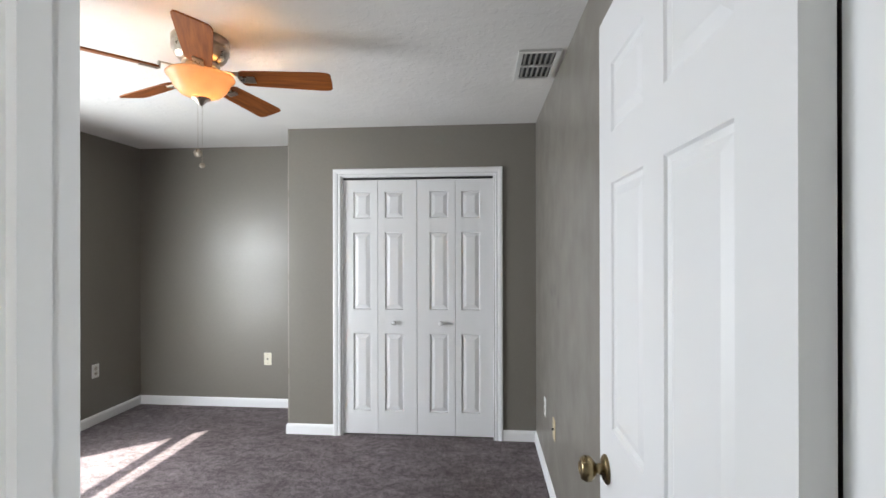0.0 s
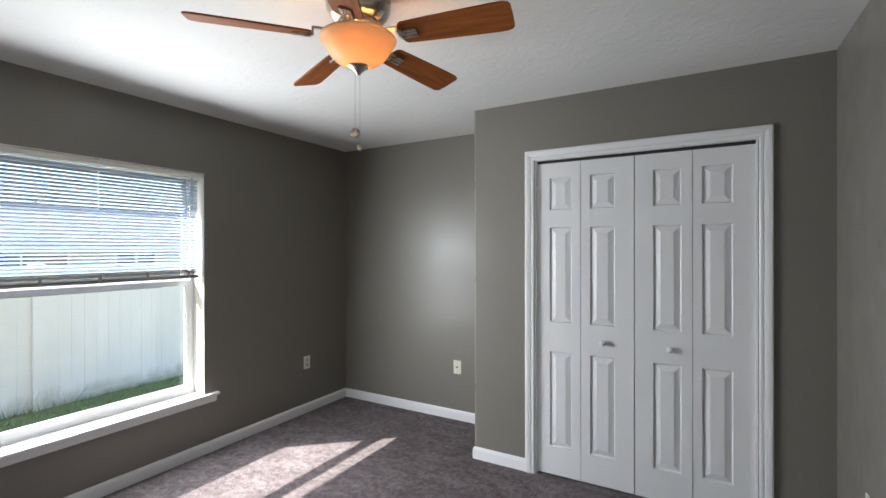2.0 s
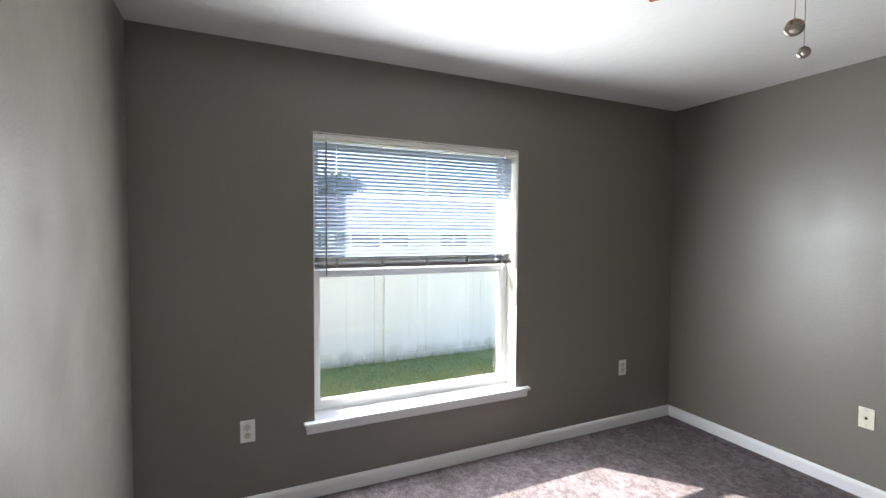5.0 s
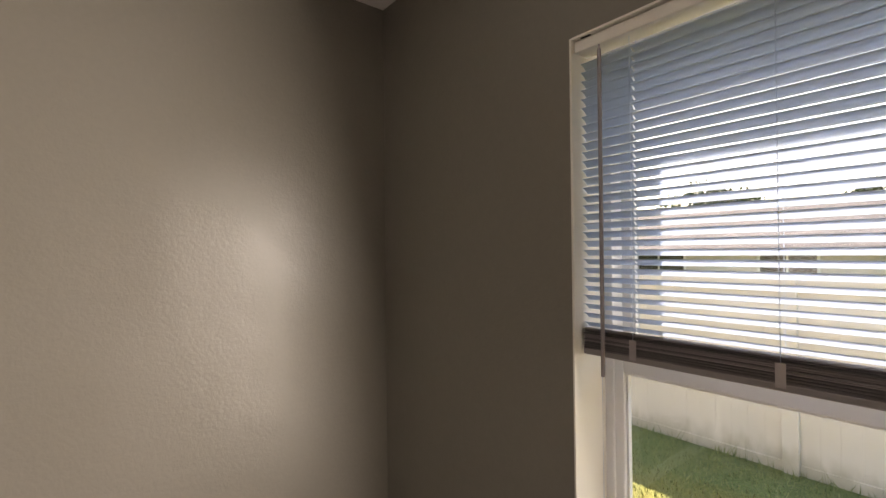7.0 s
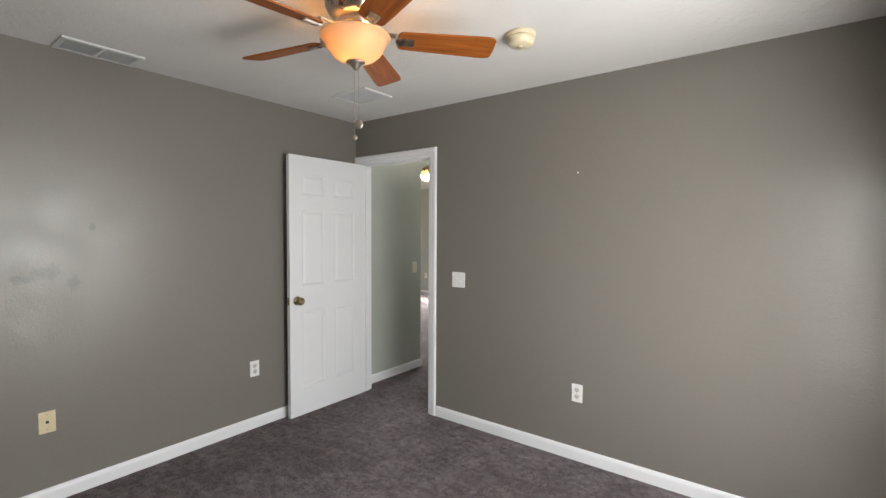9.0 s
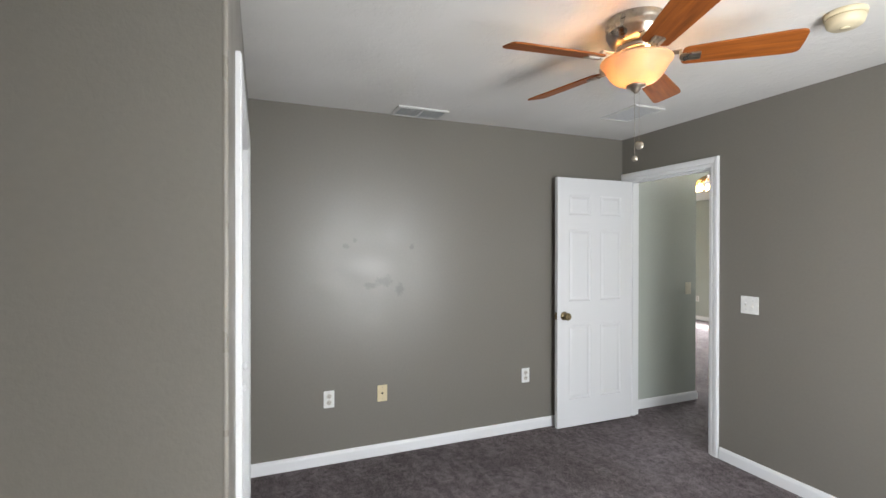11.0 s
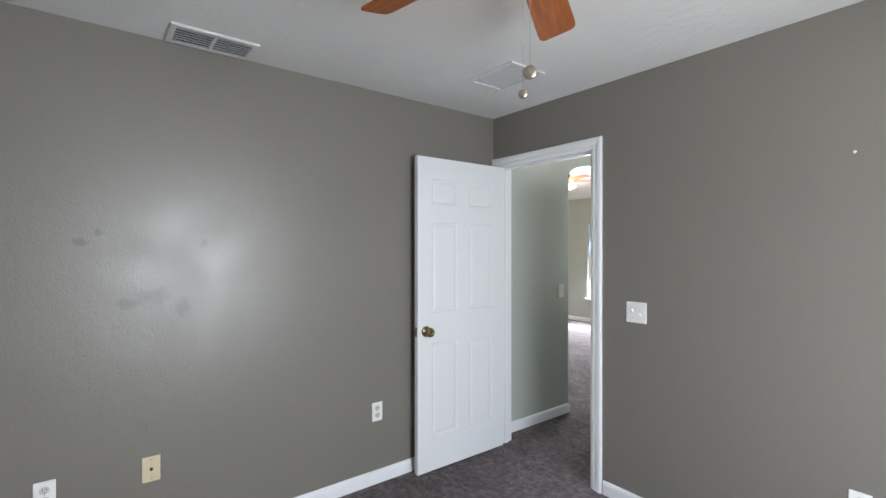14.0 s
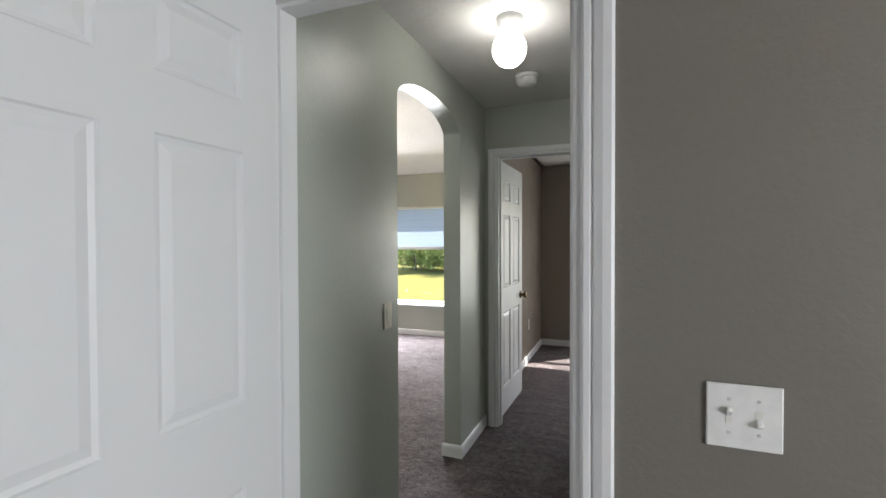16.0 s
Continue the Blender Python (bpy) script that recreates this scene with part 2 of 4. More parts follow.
def lawn_mat():
    m, n, l, b = mat_base("lawn", (0.10, 0.14, 0.03), 0.9, spec=0.1)
    p = world_pos(n)
    fine = tex_noise(n, l, p, 30, 4, 0.7)
    green = ramp(n, l, fine, (0.12, 0.175, 0.075), (0.26, 0.31, 0.14), 0.3, 0.7)
    straw = ramp(n, l, fine, (0.16, 0.165, 0.05), (0.32, 0.28, 0.095), 0.3, 0.7)
    c2 = ramp(n, l, tex_noise(n, l, p, 1.2, 3), (0.8, 0.9, 0.8), (1.1, 1.0, 0.9))
    # The sunlit strip's yellow is put into the lawn's colour here.
    l.new(mixc(n, l, 1.0, mixc(n, l, sunlit_straw(n, l), green, straw), c2, "MULTIPLY"), b.inputs["Base Color"])
    bump(n, l, b, tex_noise(n, l, p, 60, 3, 0.7), 0.8, 0.03)
    return m


def grass_mat():
    m, n, l, b = mat_base("grass_blades", (0.15, 0.19, 0.06), 0.7, spec=0.2)
    rnd = n.new("ShaderNodeNewGeometry").outputs["Random Per Island"]
    green = ramp(n, l, rnd, (0.13, 0.19, 0.08), (0.30, 0.345, 0.15), 0, 1)
    straw = ramp(n, l, rnd, (0.19, 0.195, 0.055), (0.40, 0.335, 0.115), 0, 1)
    # Blades take the same painted sun and shadow split as the lawn.
    l.new(mixc(n, l, sunlit_straw(n, l), green, straw), b.inputs["Base Color"])
    return m


def fence_mat():
    """Chalky vinyl with green-brown algae creeping up unevenly from the soil and odd drip marks."""
    m, n, l, b = mat_base("fence_vinyl", (0.86, 0.81, 0.76), 0.5)
    p = world_pos(n)
    sep = n.new("ShaderNodeSeparateXYZ")
    l.new(p, sep.inputs[0])
    ad = n.new("ShaderNodeMath")
    ad.operation = "MULTIPLY_ADD"
    l.new(tex_noise(n, l, p, 5, 5, 0.7, (1, 1, 0.35)), ad.inputs[0])
    ad.inputs[1].default_value = -0.55
    l.new(sep.outputs["Z"], ad.inputs[2])
    mr = n.new("ShaderNodeMapRange")
    mr.inputs["From Min"].default_value, mr.inputs["From Max"].default_value = -0.80, -0.62
    mr.inputs["To Min"].default_value, mr.inputs["To Max"].default_value = 0.55, 0.0
    l.new(ad.outputs[0], mr.inputs["Value"])
    clean = ramp(n, l, tex_noise(n, l, p, 3, 4, 0.6, (1, 1, 0.3)), (0.82, 0.785, 0.74), (0.90, 0.86, 0.81))
    l.new(mixc(n, l, mr.outputs[0], clean, (0.34, 0.33, 0.22)), b.inputs["Base Color"])
    return m


def leaf_mat(name, a, bb):
    m, n, l, b = mat_base(name, a, 0.6, spec=0.25)
    geo = n.new("ShaderNodeNewGeometry")
    l.new(ramp(n, l, geo.outputs["Random Per Island"], a, bb, 0, 1), b.inputs["Base Color"])
    return m


def shingle_mat():
    m, n, l, b = mat_base("shingle", (0.16, 0.15, 0.15), 0.9, spec=0.15)
    p = world_pos(n)
    c = ramp(n, l, tex_noise(n, l, p, 3.5, 4, 0.7, (1, 0.4, 3)), (0.075, 0.08, 0.09), (0.16, 0.16, 0.17))
    l.new(c, b.inputs["Base Color"])
    bump(n, l, b, tex_noise(n, l, p, 20, 3), 0.5, 0.02)
    return m


M_WALL = paint_wall("greige_paint", WALL)
M_WALL_E = paint_wall("greige_paint_scuffed", WALL, stains=((0, 2.28, 1.215, 1.0, 0.07, 0.030, 0), (0, 2.18, 1.245, 1.0, 0.10, 0.050, 3), (0, 2.06, 1.180, 1.0, 0.05, 0.055, 7),
                      (0, 2.45, 1.490, 1.0, 0.035, 0.025, 5), (0, 2.39, 1.535, 1.0, 0.022, 0.030, 11), (0, 1.97, 1.490, 1.0, 0.025, 0.030, 9)))
M_HALL = paint_wall("pale_green_paint", HALL)
M_FARROOM = paint_wall("taupe_paint", (0.23, 0.195, 0.16))
M_CEIL = ceiling_paint("knockdown_ceiling", (0.70, 0.69, 0.67))
M_TRIM = gloss_paint("trim_white", (0.77, 0.775, 0.78), 0.34)
M_DOOR = gloss_paint("door_white", (0.73, 0.735, 0.74), 0.42, True)
M_CARPET = carpet_mat()
M_WOOD = wood_mat()
M_NICKEL = metal_mat("brushed_nickel", (0.46, 0.41, 0.34), 0.30)
M_BRASS = metal_mat("aged_brass", (0.26, 0.20, 0.11), 0.30)
M_BOWL = frosted_mat()
M_SLAT = slat_mat()
M_VINYL = gloss_paint("window_vinyl", (0.80, 0.82, 0.84), 0.32)
M_REVEAL = gloss_paint("reveal_paint", (0.76, 0.74, 0.69), 0.5)
M_GLASS = glass_mat()
M_PLATE = plain("white_plastic", (0.78, 0.78, 0.76), 0.35)
M_ALMOND = plain("almond_plastic", (0.66, 0.56, 0.36), 0.4)
M_CREAM = plain("cream_plastic", (0.74, 0.70, 0.58), 0.4)
M_YELLOWED = plain("yellowed_plastic", (0.66, 0.58, 0.40), 0.45)
M_DARK = plain("dark_slot", (0.02, 0.02, 0.02), 0.6)
M_STACK_SHADED = shaded_stack_mat()
M_ACRYL = plain("clear_grey_acrylic", (0.26, 0.23, 0.24), 0.25)
M_CLIP = plain("clear_plastic_clip", (0.34, 0.31, 0.315), 0.2)
M_PANEL = plain("hatch_panel", (0.58, 0.59, 0.60), 0.6)
M_VENT = plain("vent_enamel", (0.62, 0.62, 0.60), 0.5)
M_DUCT_SHADE = plain("duct_shade", (0.03, 0.03, 0.03), 0.8)
M_FENCE = fence_mat()
M_LAWN = lawn_mat()
M_STUCCO = plain("stucco", (0.62, 0.58, 0.55), 0.9)
M_SHINGLE = shingle_mat()
M_LEAF = leaf_mat("oak_leaves", (0.030, 0.055, 0.018), (0.075, 0.11, 0.035))
M_BARK = plain("bark", (0.10, 0.08, 0.06), 0.9)
M_WINDARK = plain("dark_window_glass", (0.03, 0.035, 0.04), 0.1)
M_GLOBE = glow_mat("globe_glass", (1.0, 0.97, 0.92), GLOBE)
M_BULB = glow_mat("warm_bulb_glass", (1.0, 0.62, 0.25), 7.0)
M_HEDGE = leaf_mat("hedge_leaves", (0.26, 0.36, 0.10), (0.48, 0.54, 0.22))


# ---- mesh helpers ----
def part(name, bm, material, parent=None, label="", smooth=False):
    me = bpy.data.meshes.new(name)
    bm.normal_update()
    bm.to_mesh(me)
    bm.free()
    me.materials.append(material)
    if smooth:
        me.polygons.foreach_set("use_smooth", [True] * len(me.polygons))
    ob = new(name, me)
    if parent is not None:
        ob.parent = parent
    if label:
        ob["label"] = label
    return ob


def shared(name, me, parent, m):
    ob = new(name, me)
    ob.parent = parent
    ob.matrix_basis = m
    return ob


def thing(name, m, label, category, group="", kind=""):
    ob = new(name)
    ob.empty_display_size = 0.1
    ob.matrix_basis = m
    return tagged(ob, label, category, group, kind)


def box(bm, lo, hi):
    vs = [bm.verts.new((x, y, z)) for x in (lo[0], hi[0]) for y in (lo[1], hi[1]) for z in (lo[2], hi[2])]
    for f in ((0, 1, 3, 2), (4, 6, 7, 5), (0, 4, 5, 1), (2, 3, 7, 6), (0, 2, 6, 4), (1, 5, 7, 3)):
        bm.faces.new([vs[i] for i in f])
    return vs


def boxes(*pairs, bevel=0.0):
    bm = bmesh.new()
    for lo, hi in pairs:
        box(bm, lo, hi)
    if bevel:
        bmesh.ops.bevel(bm, geom=list(bm.edges), offset=bevel, segments=2, affect="EDGES", profile=0.5)
    return bm


def lathe(profile, segs=32):
    """Turns (radius, height) pairs about the z axis; the ends are closed where the radius is not zero."""
    bm = bmesh.new()
    rings = []
    for r, z in profile:
        if r < 1e-6:
            rings.append([bm.verts.new((0, 0, z))])
        else:
            rings.append([bm.verts.new((r * math.cos(2 * math.pi * k / segs), r * math.sin(2 * math.pi * k / segs), z)) for k in range(segs)])
    for a, b in zip(rings, rings[1:]):
        for k in range(segs):
            j = (k + 1) % segs
            q = [a[k % len(a)], a[j % len(a)], b[j % len(b)], b[k % len(b)]]
            q = list(dict.fromkeys(q))
            if len(q) > 2:
                bm.faces.new(q)
    for ring, flip in ((rings[0], True), (rings[-1], False)):
        if len(ring) > 1 and profile[0] != profile[-1]:
            bm.faces.new(ring[::-1] if flip else ring)
    bmesh.ops.recalc_face_normals(bm, faces=bm.faces)
    return bm


def extrude_poly(points, depth):
    """A polygon in x, z drawn out along +y by depth."""
    bm = bmesh.new()
    a = [bm.verts.new((x, 0, z)) for x, z in points]
    b = [bm.verts.new((x, depth, z)) for x, z in points]
    bm.faces.new(a)
    bm.faces.new(b[::-1])
    for k in range(len(a)):
        j = (k + 1) % len(a)
        bm.faces.new((a[k], b[k], b[j], a[j]))
    bmesh.ops.recalc_face_normals(bm, faces=bm.faces)
    return bm


def casing_mesh(x0, x1, top, w=0.065):
    """A U of moulded casing round an opening, standing on z = 0; it stands out towards +y."""
    prof = [(0.004, 0), (0.004, 0.009), (0.010, 0.013), (0.022, 0.013), (0.026, 0.010), (0.030, 0.015), (0.046, 0.019), (w - 0.006, 0.019), (w, 0.014), (w, 0)]
    bm = bmesh.new()
    rows = []
    for corner in range(4):
        row = []
        for u, v in prof:
            x = (x0 - u) if corner < 2 else (x1 + u)
            z = 0.0 if corner in (0, 3) else top + u
            row.append(bm.verts.new((x, v, z)))
        rows.append(row)
    for a, b in zip(rows, rows[1:]):
        for k in range(len(prof)):
            j = (k + 1) % len(prof)
            bm.faces.new((a[k], a[j], b[j], b[k]))
    bm.faces.new(rows[0])
    bm.faces.new(rows[3][::-1])
    bmesh.ops.recalc_face_normals(bm, faces=bm.faces)
    return bm


def panel_leaf(width, height, thick, cols, rows, steps):
    """A door leaf, x from 0 to width, z from 0 to height, y from 0 to thick, with moulded panels on both faces.
    cols, rows: the panels' limits; steps: (inset, depth) loops of each panel."""
    bm = bmesh.new()
    xs = [0.0] + [v for c in cols for v in c] + [width]
    zs = [0.0] + [v for r in rows for v in r] + [height]
    for side in (0, 1):
        y0, s = (0.0, 1.0) if side == 0 else (thick, -1.0)
        cache = {}

        def vert(x, z, d):
            key = (round(x, 5), round(z, 5), round(d, 5))
            if key not in cache:
                cache[key] = bm.verts.new((x, y0 + s * d, z))
            return cache[key]

        for i in range(len(xs) - 1):
            for j in range(len(zs) - 1):
                xa, xb, za, zb = xs[i], xs[i + 1], zs[j], zs[j + 1]
                if i % 2 == 1 and j % 2 == 1:
                    loops = [((xa + o, za + o, d), (xb - o, za + o, d), (xb - o, zb - o, d), (xa + o, zb - o, d)) for o, d in steps]
                    for la, lb in zip(loops, loops[1:]):
                        for k in range(4):
                            h = (k + 1) % 4
                            bm.faces.new([vert(*la[k]), vert(*la[h]), vert(*lb[h]), vert(*lb[k])])
                    bm.faces.new([vert(*c) for c in loops[-1]])
                else:
                    bm.faces.new([vert(xa, za, 0), vert(xb, za, 0), vert(xb, zb, 0), vert(xa, zb, 0)])
    c = {(x, y, z): bm.verts.new((x, y, z)) for x in (0.0, width) for y in (0.0, thick) for z in (0.0, height)}
    for x in (0.0, width):
        bm.faces.new([c[x, 0.0, 0.0], c[x, thick, 0.0], c[x, thick, height], c[x, 0.0, height]])
    for z in (0.0, height):
        bm.faces.new([c[0.0, 0.0, z], c[width, 0.0, z], c[width, thick, z], c[0.0, thick, z]])
    bmesh.ops.remove_doubles(bm, verts=bm.verts, dist=0.0001)
    bmesh.ops.recalc_face_normals(bm, faces=bm.faces)
    return bm


def tube(points, r, segs=8):
    """A round bar along points."""
    bm = bmesh.new()
    pts = [Vector(p) for p in points]
    rings = []
    for k, p in enumerate(pts):
        d = (pts[min(k + 1, len(pts) - 1)] - pts[max(k - 1, 0)]).normalized()
        q = d.to_track_quat("Z", "Y").to_matrix()
        rings.append([bm.verts.new(p + q @ Vector((r * math.cos(2 * math.pi * s / segs), r * math.sin(2 * math.pi * s / segs), 0))) for s in range(segs)])
    for a, b in zip(rings, rings[1:]):
        for s in range(segs):
            h = (s + 1) % segs
            bm.faces.new((a[s], a[h], b[h], b[s]))
    bm.faces.new(rings[0][::-1])
    bm.faces.new(rings[-1])
    bmesh.ops.recalc_face_normals(bm, faces=bm.faces)
    return bm


# ---- the room's shell ----
CEIL = 2.44
WX = -3.674          # west wall's inner face
NY = 3.645          # north wall's inner face
CY = 3.074           # closet wall's face
CX = -1.962         # closet's outer corner
T = 0.115           # stud walls


def structure(name, bm, mat, label, category):
    return tagged(part(name, bm, mat), label, category, kind="structure")


# window opening in the west wall
WY0, WY1, WZ0, WZ1 = 0.842, 2.164, 0.430, 2.014
OX = -3.89          # outer face of the west wall
structure("wall_west", boxes(((OX, -T, -0.3), (WX, WY0, CEIL)), ((OX, WY1, -0.3), (WX, NY + T, CEIL)),
          ((OX, WY0, -0.3), (WX, WY1, WZ0 - 0.022)), ((OX, WY0, WZ1), (WX, WY1, CEIL))), M_WALL, "greige painted drywall wall with a window opening", "wall")
structure("wall_north", boxes(((WX, NY, -0.02), (CX + T, NY + T, CEIL))), M_WALL, "greige painted drywall wall of the alcove", "wall")
structure("wall_closet_side", boxes(((CX, CY, -0.02), (CX + T, NY, CEIL))), M_WALL, "greige painted closet side wall", "wall")
KX0, KX1, KZ = -1.522, -0.318, 2.050     # bifold opening
structure("wall_closet_front", boxes(((CX + T, CY, -0.02), (KX0, CY + T, CEIL)), ((KX1, CY, -0.02), (0, CY + T, CEIL)),
          ((KX0, CY, KZ), (KX1, CY + T, CEIL))), M_WALL, "greige painted closet front wall above bifold doors", "wall")
structure("wall_closet_back", boxes(((CX + T, NY, -0.02), (0, NY + T, CEIL))), M_WALL, "greige painted back wall inside the closet", "wall")
structure("wall_east", boxes(((0, 0, -0.02), (T, NY + T, CEIL))), M_WALL_E, "greige painted wall with faint scuffs", "wall")
DX0, DX1, DZ = -0.870, -0.057, 2.076     # rough door opening in the south wall
structure("wall_south", boxes(((WX, -T, -0.02), (DX0, 0, CEIL)), ((DX1, -T, -0.02), (T, 0, CEIL)),
          ((DX0, -T, DZ), (DX1, 0, CEIL))), M_WALL, "greige painted drywall wall beside the door", "wall")

# hall, living room and far bedroom
HX = 0.033          # hall's east face
ARCH_S, ARCH_N = -1.845, -0.956    # jambs of the arch
HW = -1.06          # hall's west face
HS = -2.42          # hall's south face
SY = -5.34          # inner face of the house's south wall
structure("floor", boxes(((OX, SY - 0.2, -0.3), (5.2, 0.0, 0.0)), ((OX, 0.0, -0.3), (T, NY + T, 0.0))), M_CARPET, "grey-brown cut-pile carpet with vacuum marks", "carpet")
structure("ceiling", boxes(((OX, SY - 0.2, CEIL), (HX + T - 0.002, 0.0, CEIL + 0.1)), ((OX, 0.0, CEIL), (T, NY + T, CEIL + 0.1)), ((HX + T - 0.002, -T, CEIL), (5.2, 0.0, CEIL + 0.1)), ((HX + T - 0.002, SY - 0.2, CEIL), (5.2, SY, CEIL + 0.1))), M_CEIL, "white knockdown-textured ceiling", "ceiling")
structure("wall_hall_west", boxes(((HW - T, HS, -0.02), (HW, -T, CEIL))), M_HALL, "pale green painted hall wall", "wall")


def arch_wall():
    """The hall's east wall with an arched opening, from y = HS to the bedroom."""
    a0, a1, spring, rise = ARCH_S, ARCH_N, 2.10, 0.135
    bm = boxes(((HX, HS, -0.02), (HX + T, a0, CEIL)), ((HX, a1, -0.02), (HX + T, -T, CEIL)))
    mid, half = (a0 + a1) / 2, (a1 - a0) / 2
    arc = [(mid - half * math.cos(math.pi * k / 24), spring + rise * math.sin(math.pi * k / 24)) for k in range(25)]
    for k in range(24):
        (ya, za), (yb, zb) = arc[k], arc[k + 1]
        c = [[bm.verts.new((x, y, z)) for y, z in ((ya, za), (yb, zb), (yb, CEIL), (ya, CEIL))] for x in (HX, HX + T)]
        bm.faces.new(c[0][::-1])
        bm.faces.new(c[1])
        bm.faces.new((c[0][0], c[0][1], c[1][1], c[1][0]))
    bmesh.ops.remove_doubles(bm, verts=bm.verts, dist=0.0005)
    return bm


structure("wall_hall_east", arch_wall(), M_HALL, "pale green painted hall wall with an arched opening", "wall")
FX0, FX1 = -0.85, -0.055
structure("wall_hall_south", boxes(((HW - T, HS - T, -0.02), (FX0, HS, CEIL)), ((FX1, HS - T, -0.02), (HX + T, HS, CEIL)),
          ((FX0, HS - T, DZ), (FX1, HS, CEIL))), M_HALL, "pale green painted wall at the hall's end", "wall")
structure("wall_living_north", boxes(((HX + T, -T, -0.02), (5.2, 0.0, CEIL))), M_HALL, "pale green painted living room wall", "wall")
structure("wall_living_east", boxes(((5.0, SY, -0.02), (5.2, -T, CEIL))), M_HALL, "pale green painted living room wall", "wall")
structure("wall_living_far_bedroom", boxes(((0.085, SY, -0.02), (0.085 + T, HS - T, CEIL))), M_FARROOM, "taupe painted partition wall of the far bedroom", "wall")
structure("wall_far_bedroom_west", boxes(((OX, SY, -0.02), (WX, -T, CEIL))), M_FARROOM, "taupe painted wall of the far bedroom", "wall")
structure("wall_far_bedroom_north", boxes(((WX, HS - T, -0.02), (HW - T, HS, CEIL))), M_FARROOM, "taupe painted wall of the far bedroom", "wall")
LX0, LX1, LZ0, LZ1 = 1.30, 2.86, 0.47, 1.955      # living room window
BX0, BX1 = -2.6, -1.1                             # far bedroom window
SO = SY - 0.2
structure("wall_far_bedroom_south", boxes(((OX, SO, -0.3), (BX0, SY, CEIL)), ((BX1, SO, -0.3), (0.14, SY, CEIL)),
          ((BX0, SO, -0.3), (BX1, SY, LZ0)), ((BX0, SO, LZ1), (BX1, SY, CEIL))), M_FARROOM, "taupe painted wall of the far bedroom with a window", "wall")
structure("wall_living_south", boxes(((0.14, SO, -0.3), (LX0, SY, CEIL)), ((LX1, SO, -0.3), (5.2, SY, CEIL)),
          ((LX0, SO, -0.3), (LX1, SY, LZ0)), ((LX0, SO, LZ1), (LX1, SY, CEIL))), M_HALL, "pale green living room wall with a window", "wall")
# roof edge that shades the windows
structure("roof_eave", boxes(((-4.36, SO - 0.5, CEIL - 0.005), (OX, NY + 1.0, CEIL + 0.16)), ((OX, SO - 0.5, CEIL - 0.005), (5.7, SO, CEIL + 0.16))), M_TRIM, "white soffit and fascia of the roof edge", "eave")

# the living room's vaulted ceiling, with the wall tops under it
RIDGE_Y, RIDGE_Z = -2.75, 3.06
vault = extrude_poly([(SY, CEIL), (RIDGE_Y, RIDGE_Z), (-T, CEIL), (-T, CEIL + 0.1), (RIDGE_Y, RIDGE_Z + 0.1), (SY, CEIL + 0.1)], 5.0)
vault.transform(Matrix(((0, 1, 0, HX + T - 0.002), (1, 0, 0, 0), (0, 0, 1, 0), (0, 0, 0, 1))))
bmesh.ops.recalc_face_normals(vault, faces=vault.faces)
structure("ceiling_vault", vault, M_CEIL, "white vaulted living room ceiling", "ceiling")
for gx in (HX + 0.001, 5.001):
    gable = extrude_poly([(SY, CEIL), (-T, CEIL), (RIDGE_Y, RIDGE_Z)], T - 0.004)
    gable.transform(Matrix(((0, 1, 0, gx), (1, 0, 0, 0), (0, 0, 1, 0), (0, 0, 0, 1))))
    bmesh.ops.recalc_face_normals(gable, faces=gable.faces)
    structure("wall_gable", gable, M_HALL, "pale green gable wall under the vault", "wall")

# baseboards
def baseboard(name, a, b, out, label="white painted baseboard"):
    """From a to b on the floor; out: the unit vector into the room."""
    a, b, o = Vector((*a, 0)), Vector((*b, 0)), Vector((*out, 0))
    prof = [(0, 0), (0.013, 0), (0.013, 0.060), (0.010, 0.072), (0.005, 0.080), (0, 0.082)]
    bm = bmesh.new()
    ra = [bm.verts.new(a + o * u + Vector((0, 0, v))) for u, v in prof]
    rb = [bm.verts.new(b + o * u + Vector((0, 0, v))) for u, v in prof]
    for k in range(len(prof)):
        j = (k + 1) % len(prof)
        bm.faces.new((ra[k], ra[j], rb[j], rb[k]))
    bm.faces.new(ra)
    bm.faces.new(rb[::-1])
    bmesh.ops.recalc_face_normals(bm, faces=bm.faces)
    return structure(name, bm, M_TRIM, label, "baseboard")


baseboard("baseboard", (WX, 0), (WX, NY), (1, 0))
baseboard("baseboard", (WX + 0.013, NY), (CX - 0.013, NY), (0, -1))
baseboard("baseboard", (CX, CY - 0.013), (CX, NY), (-1, 0))
baseboard("baseboard", (CX, CY), (-1.588, CY), (0, -1))
baseboard("baseboard", (-0.252, CY), (0, CY), (0, -1))
baseboard("baseboard", (0, 0.025), (0, CY - 0.013), (-1, 0))
baseboard("baseboard", (WX + 0.013, 0), (-0.940, 0), (0, 1))
baseboard("baseboard", (HX, ARCH_N), (HX, -T - 0.02), (-1, 0))
baseboard("baseboard", (HX, HS), (HX, ARCH_S), (-1, 0))
baseboard("baseboard", (HX - 0.013, ARCH_S), (HX + T + 0.013, ARCH_S), (0, 1))
baseboard("baseboard", (HX - 0.013, ARCH_N), (HX + T + 0.013, ARCH_N), (0, -1))
baseboard("baseboard", (HX + T, SY), (5.0, SY), (0, 1))
baseboard("baseboard", (WX, SY), (0.072, SY), (0, 1))
baseboard("baseboard", (0.085, SY), (0.085, HS - T), (-1, 0))

# ---- doors ----
DOOR_ROWS = ((0.22, 0.83), (1.03, 1.62), (1.74, 1.905))
DOOR_STEPS = ((0.0, 0.0), (0.004, 0.005), (0.014, 0.008), (0.036, 0.0015))


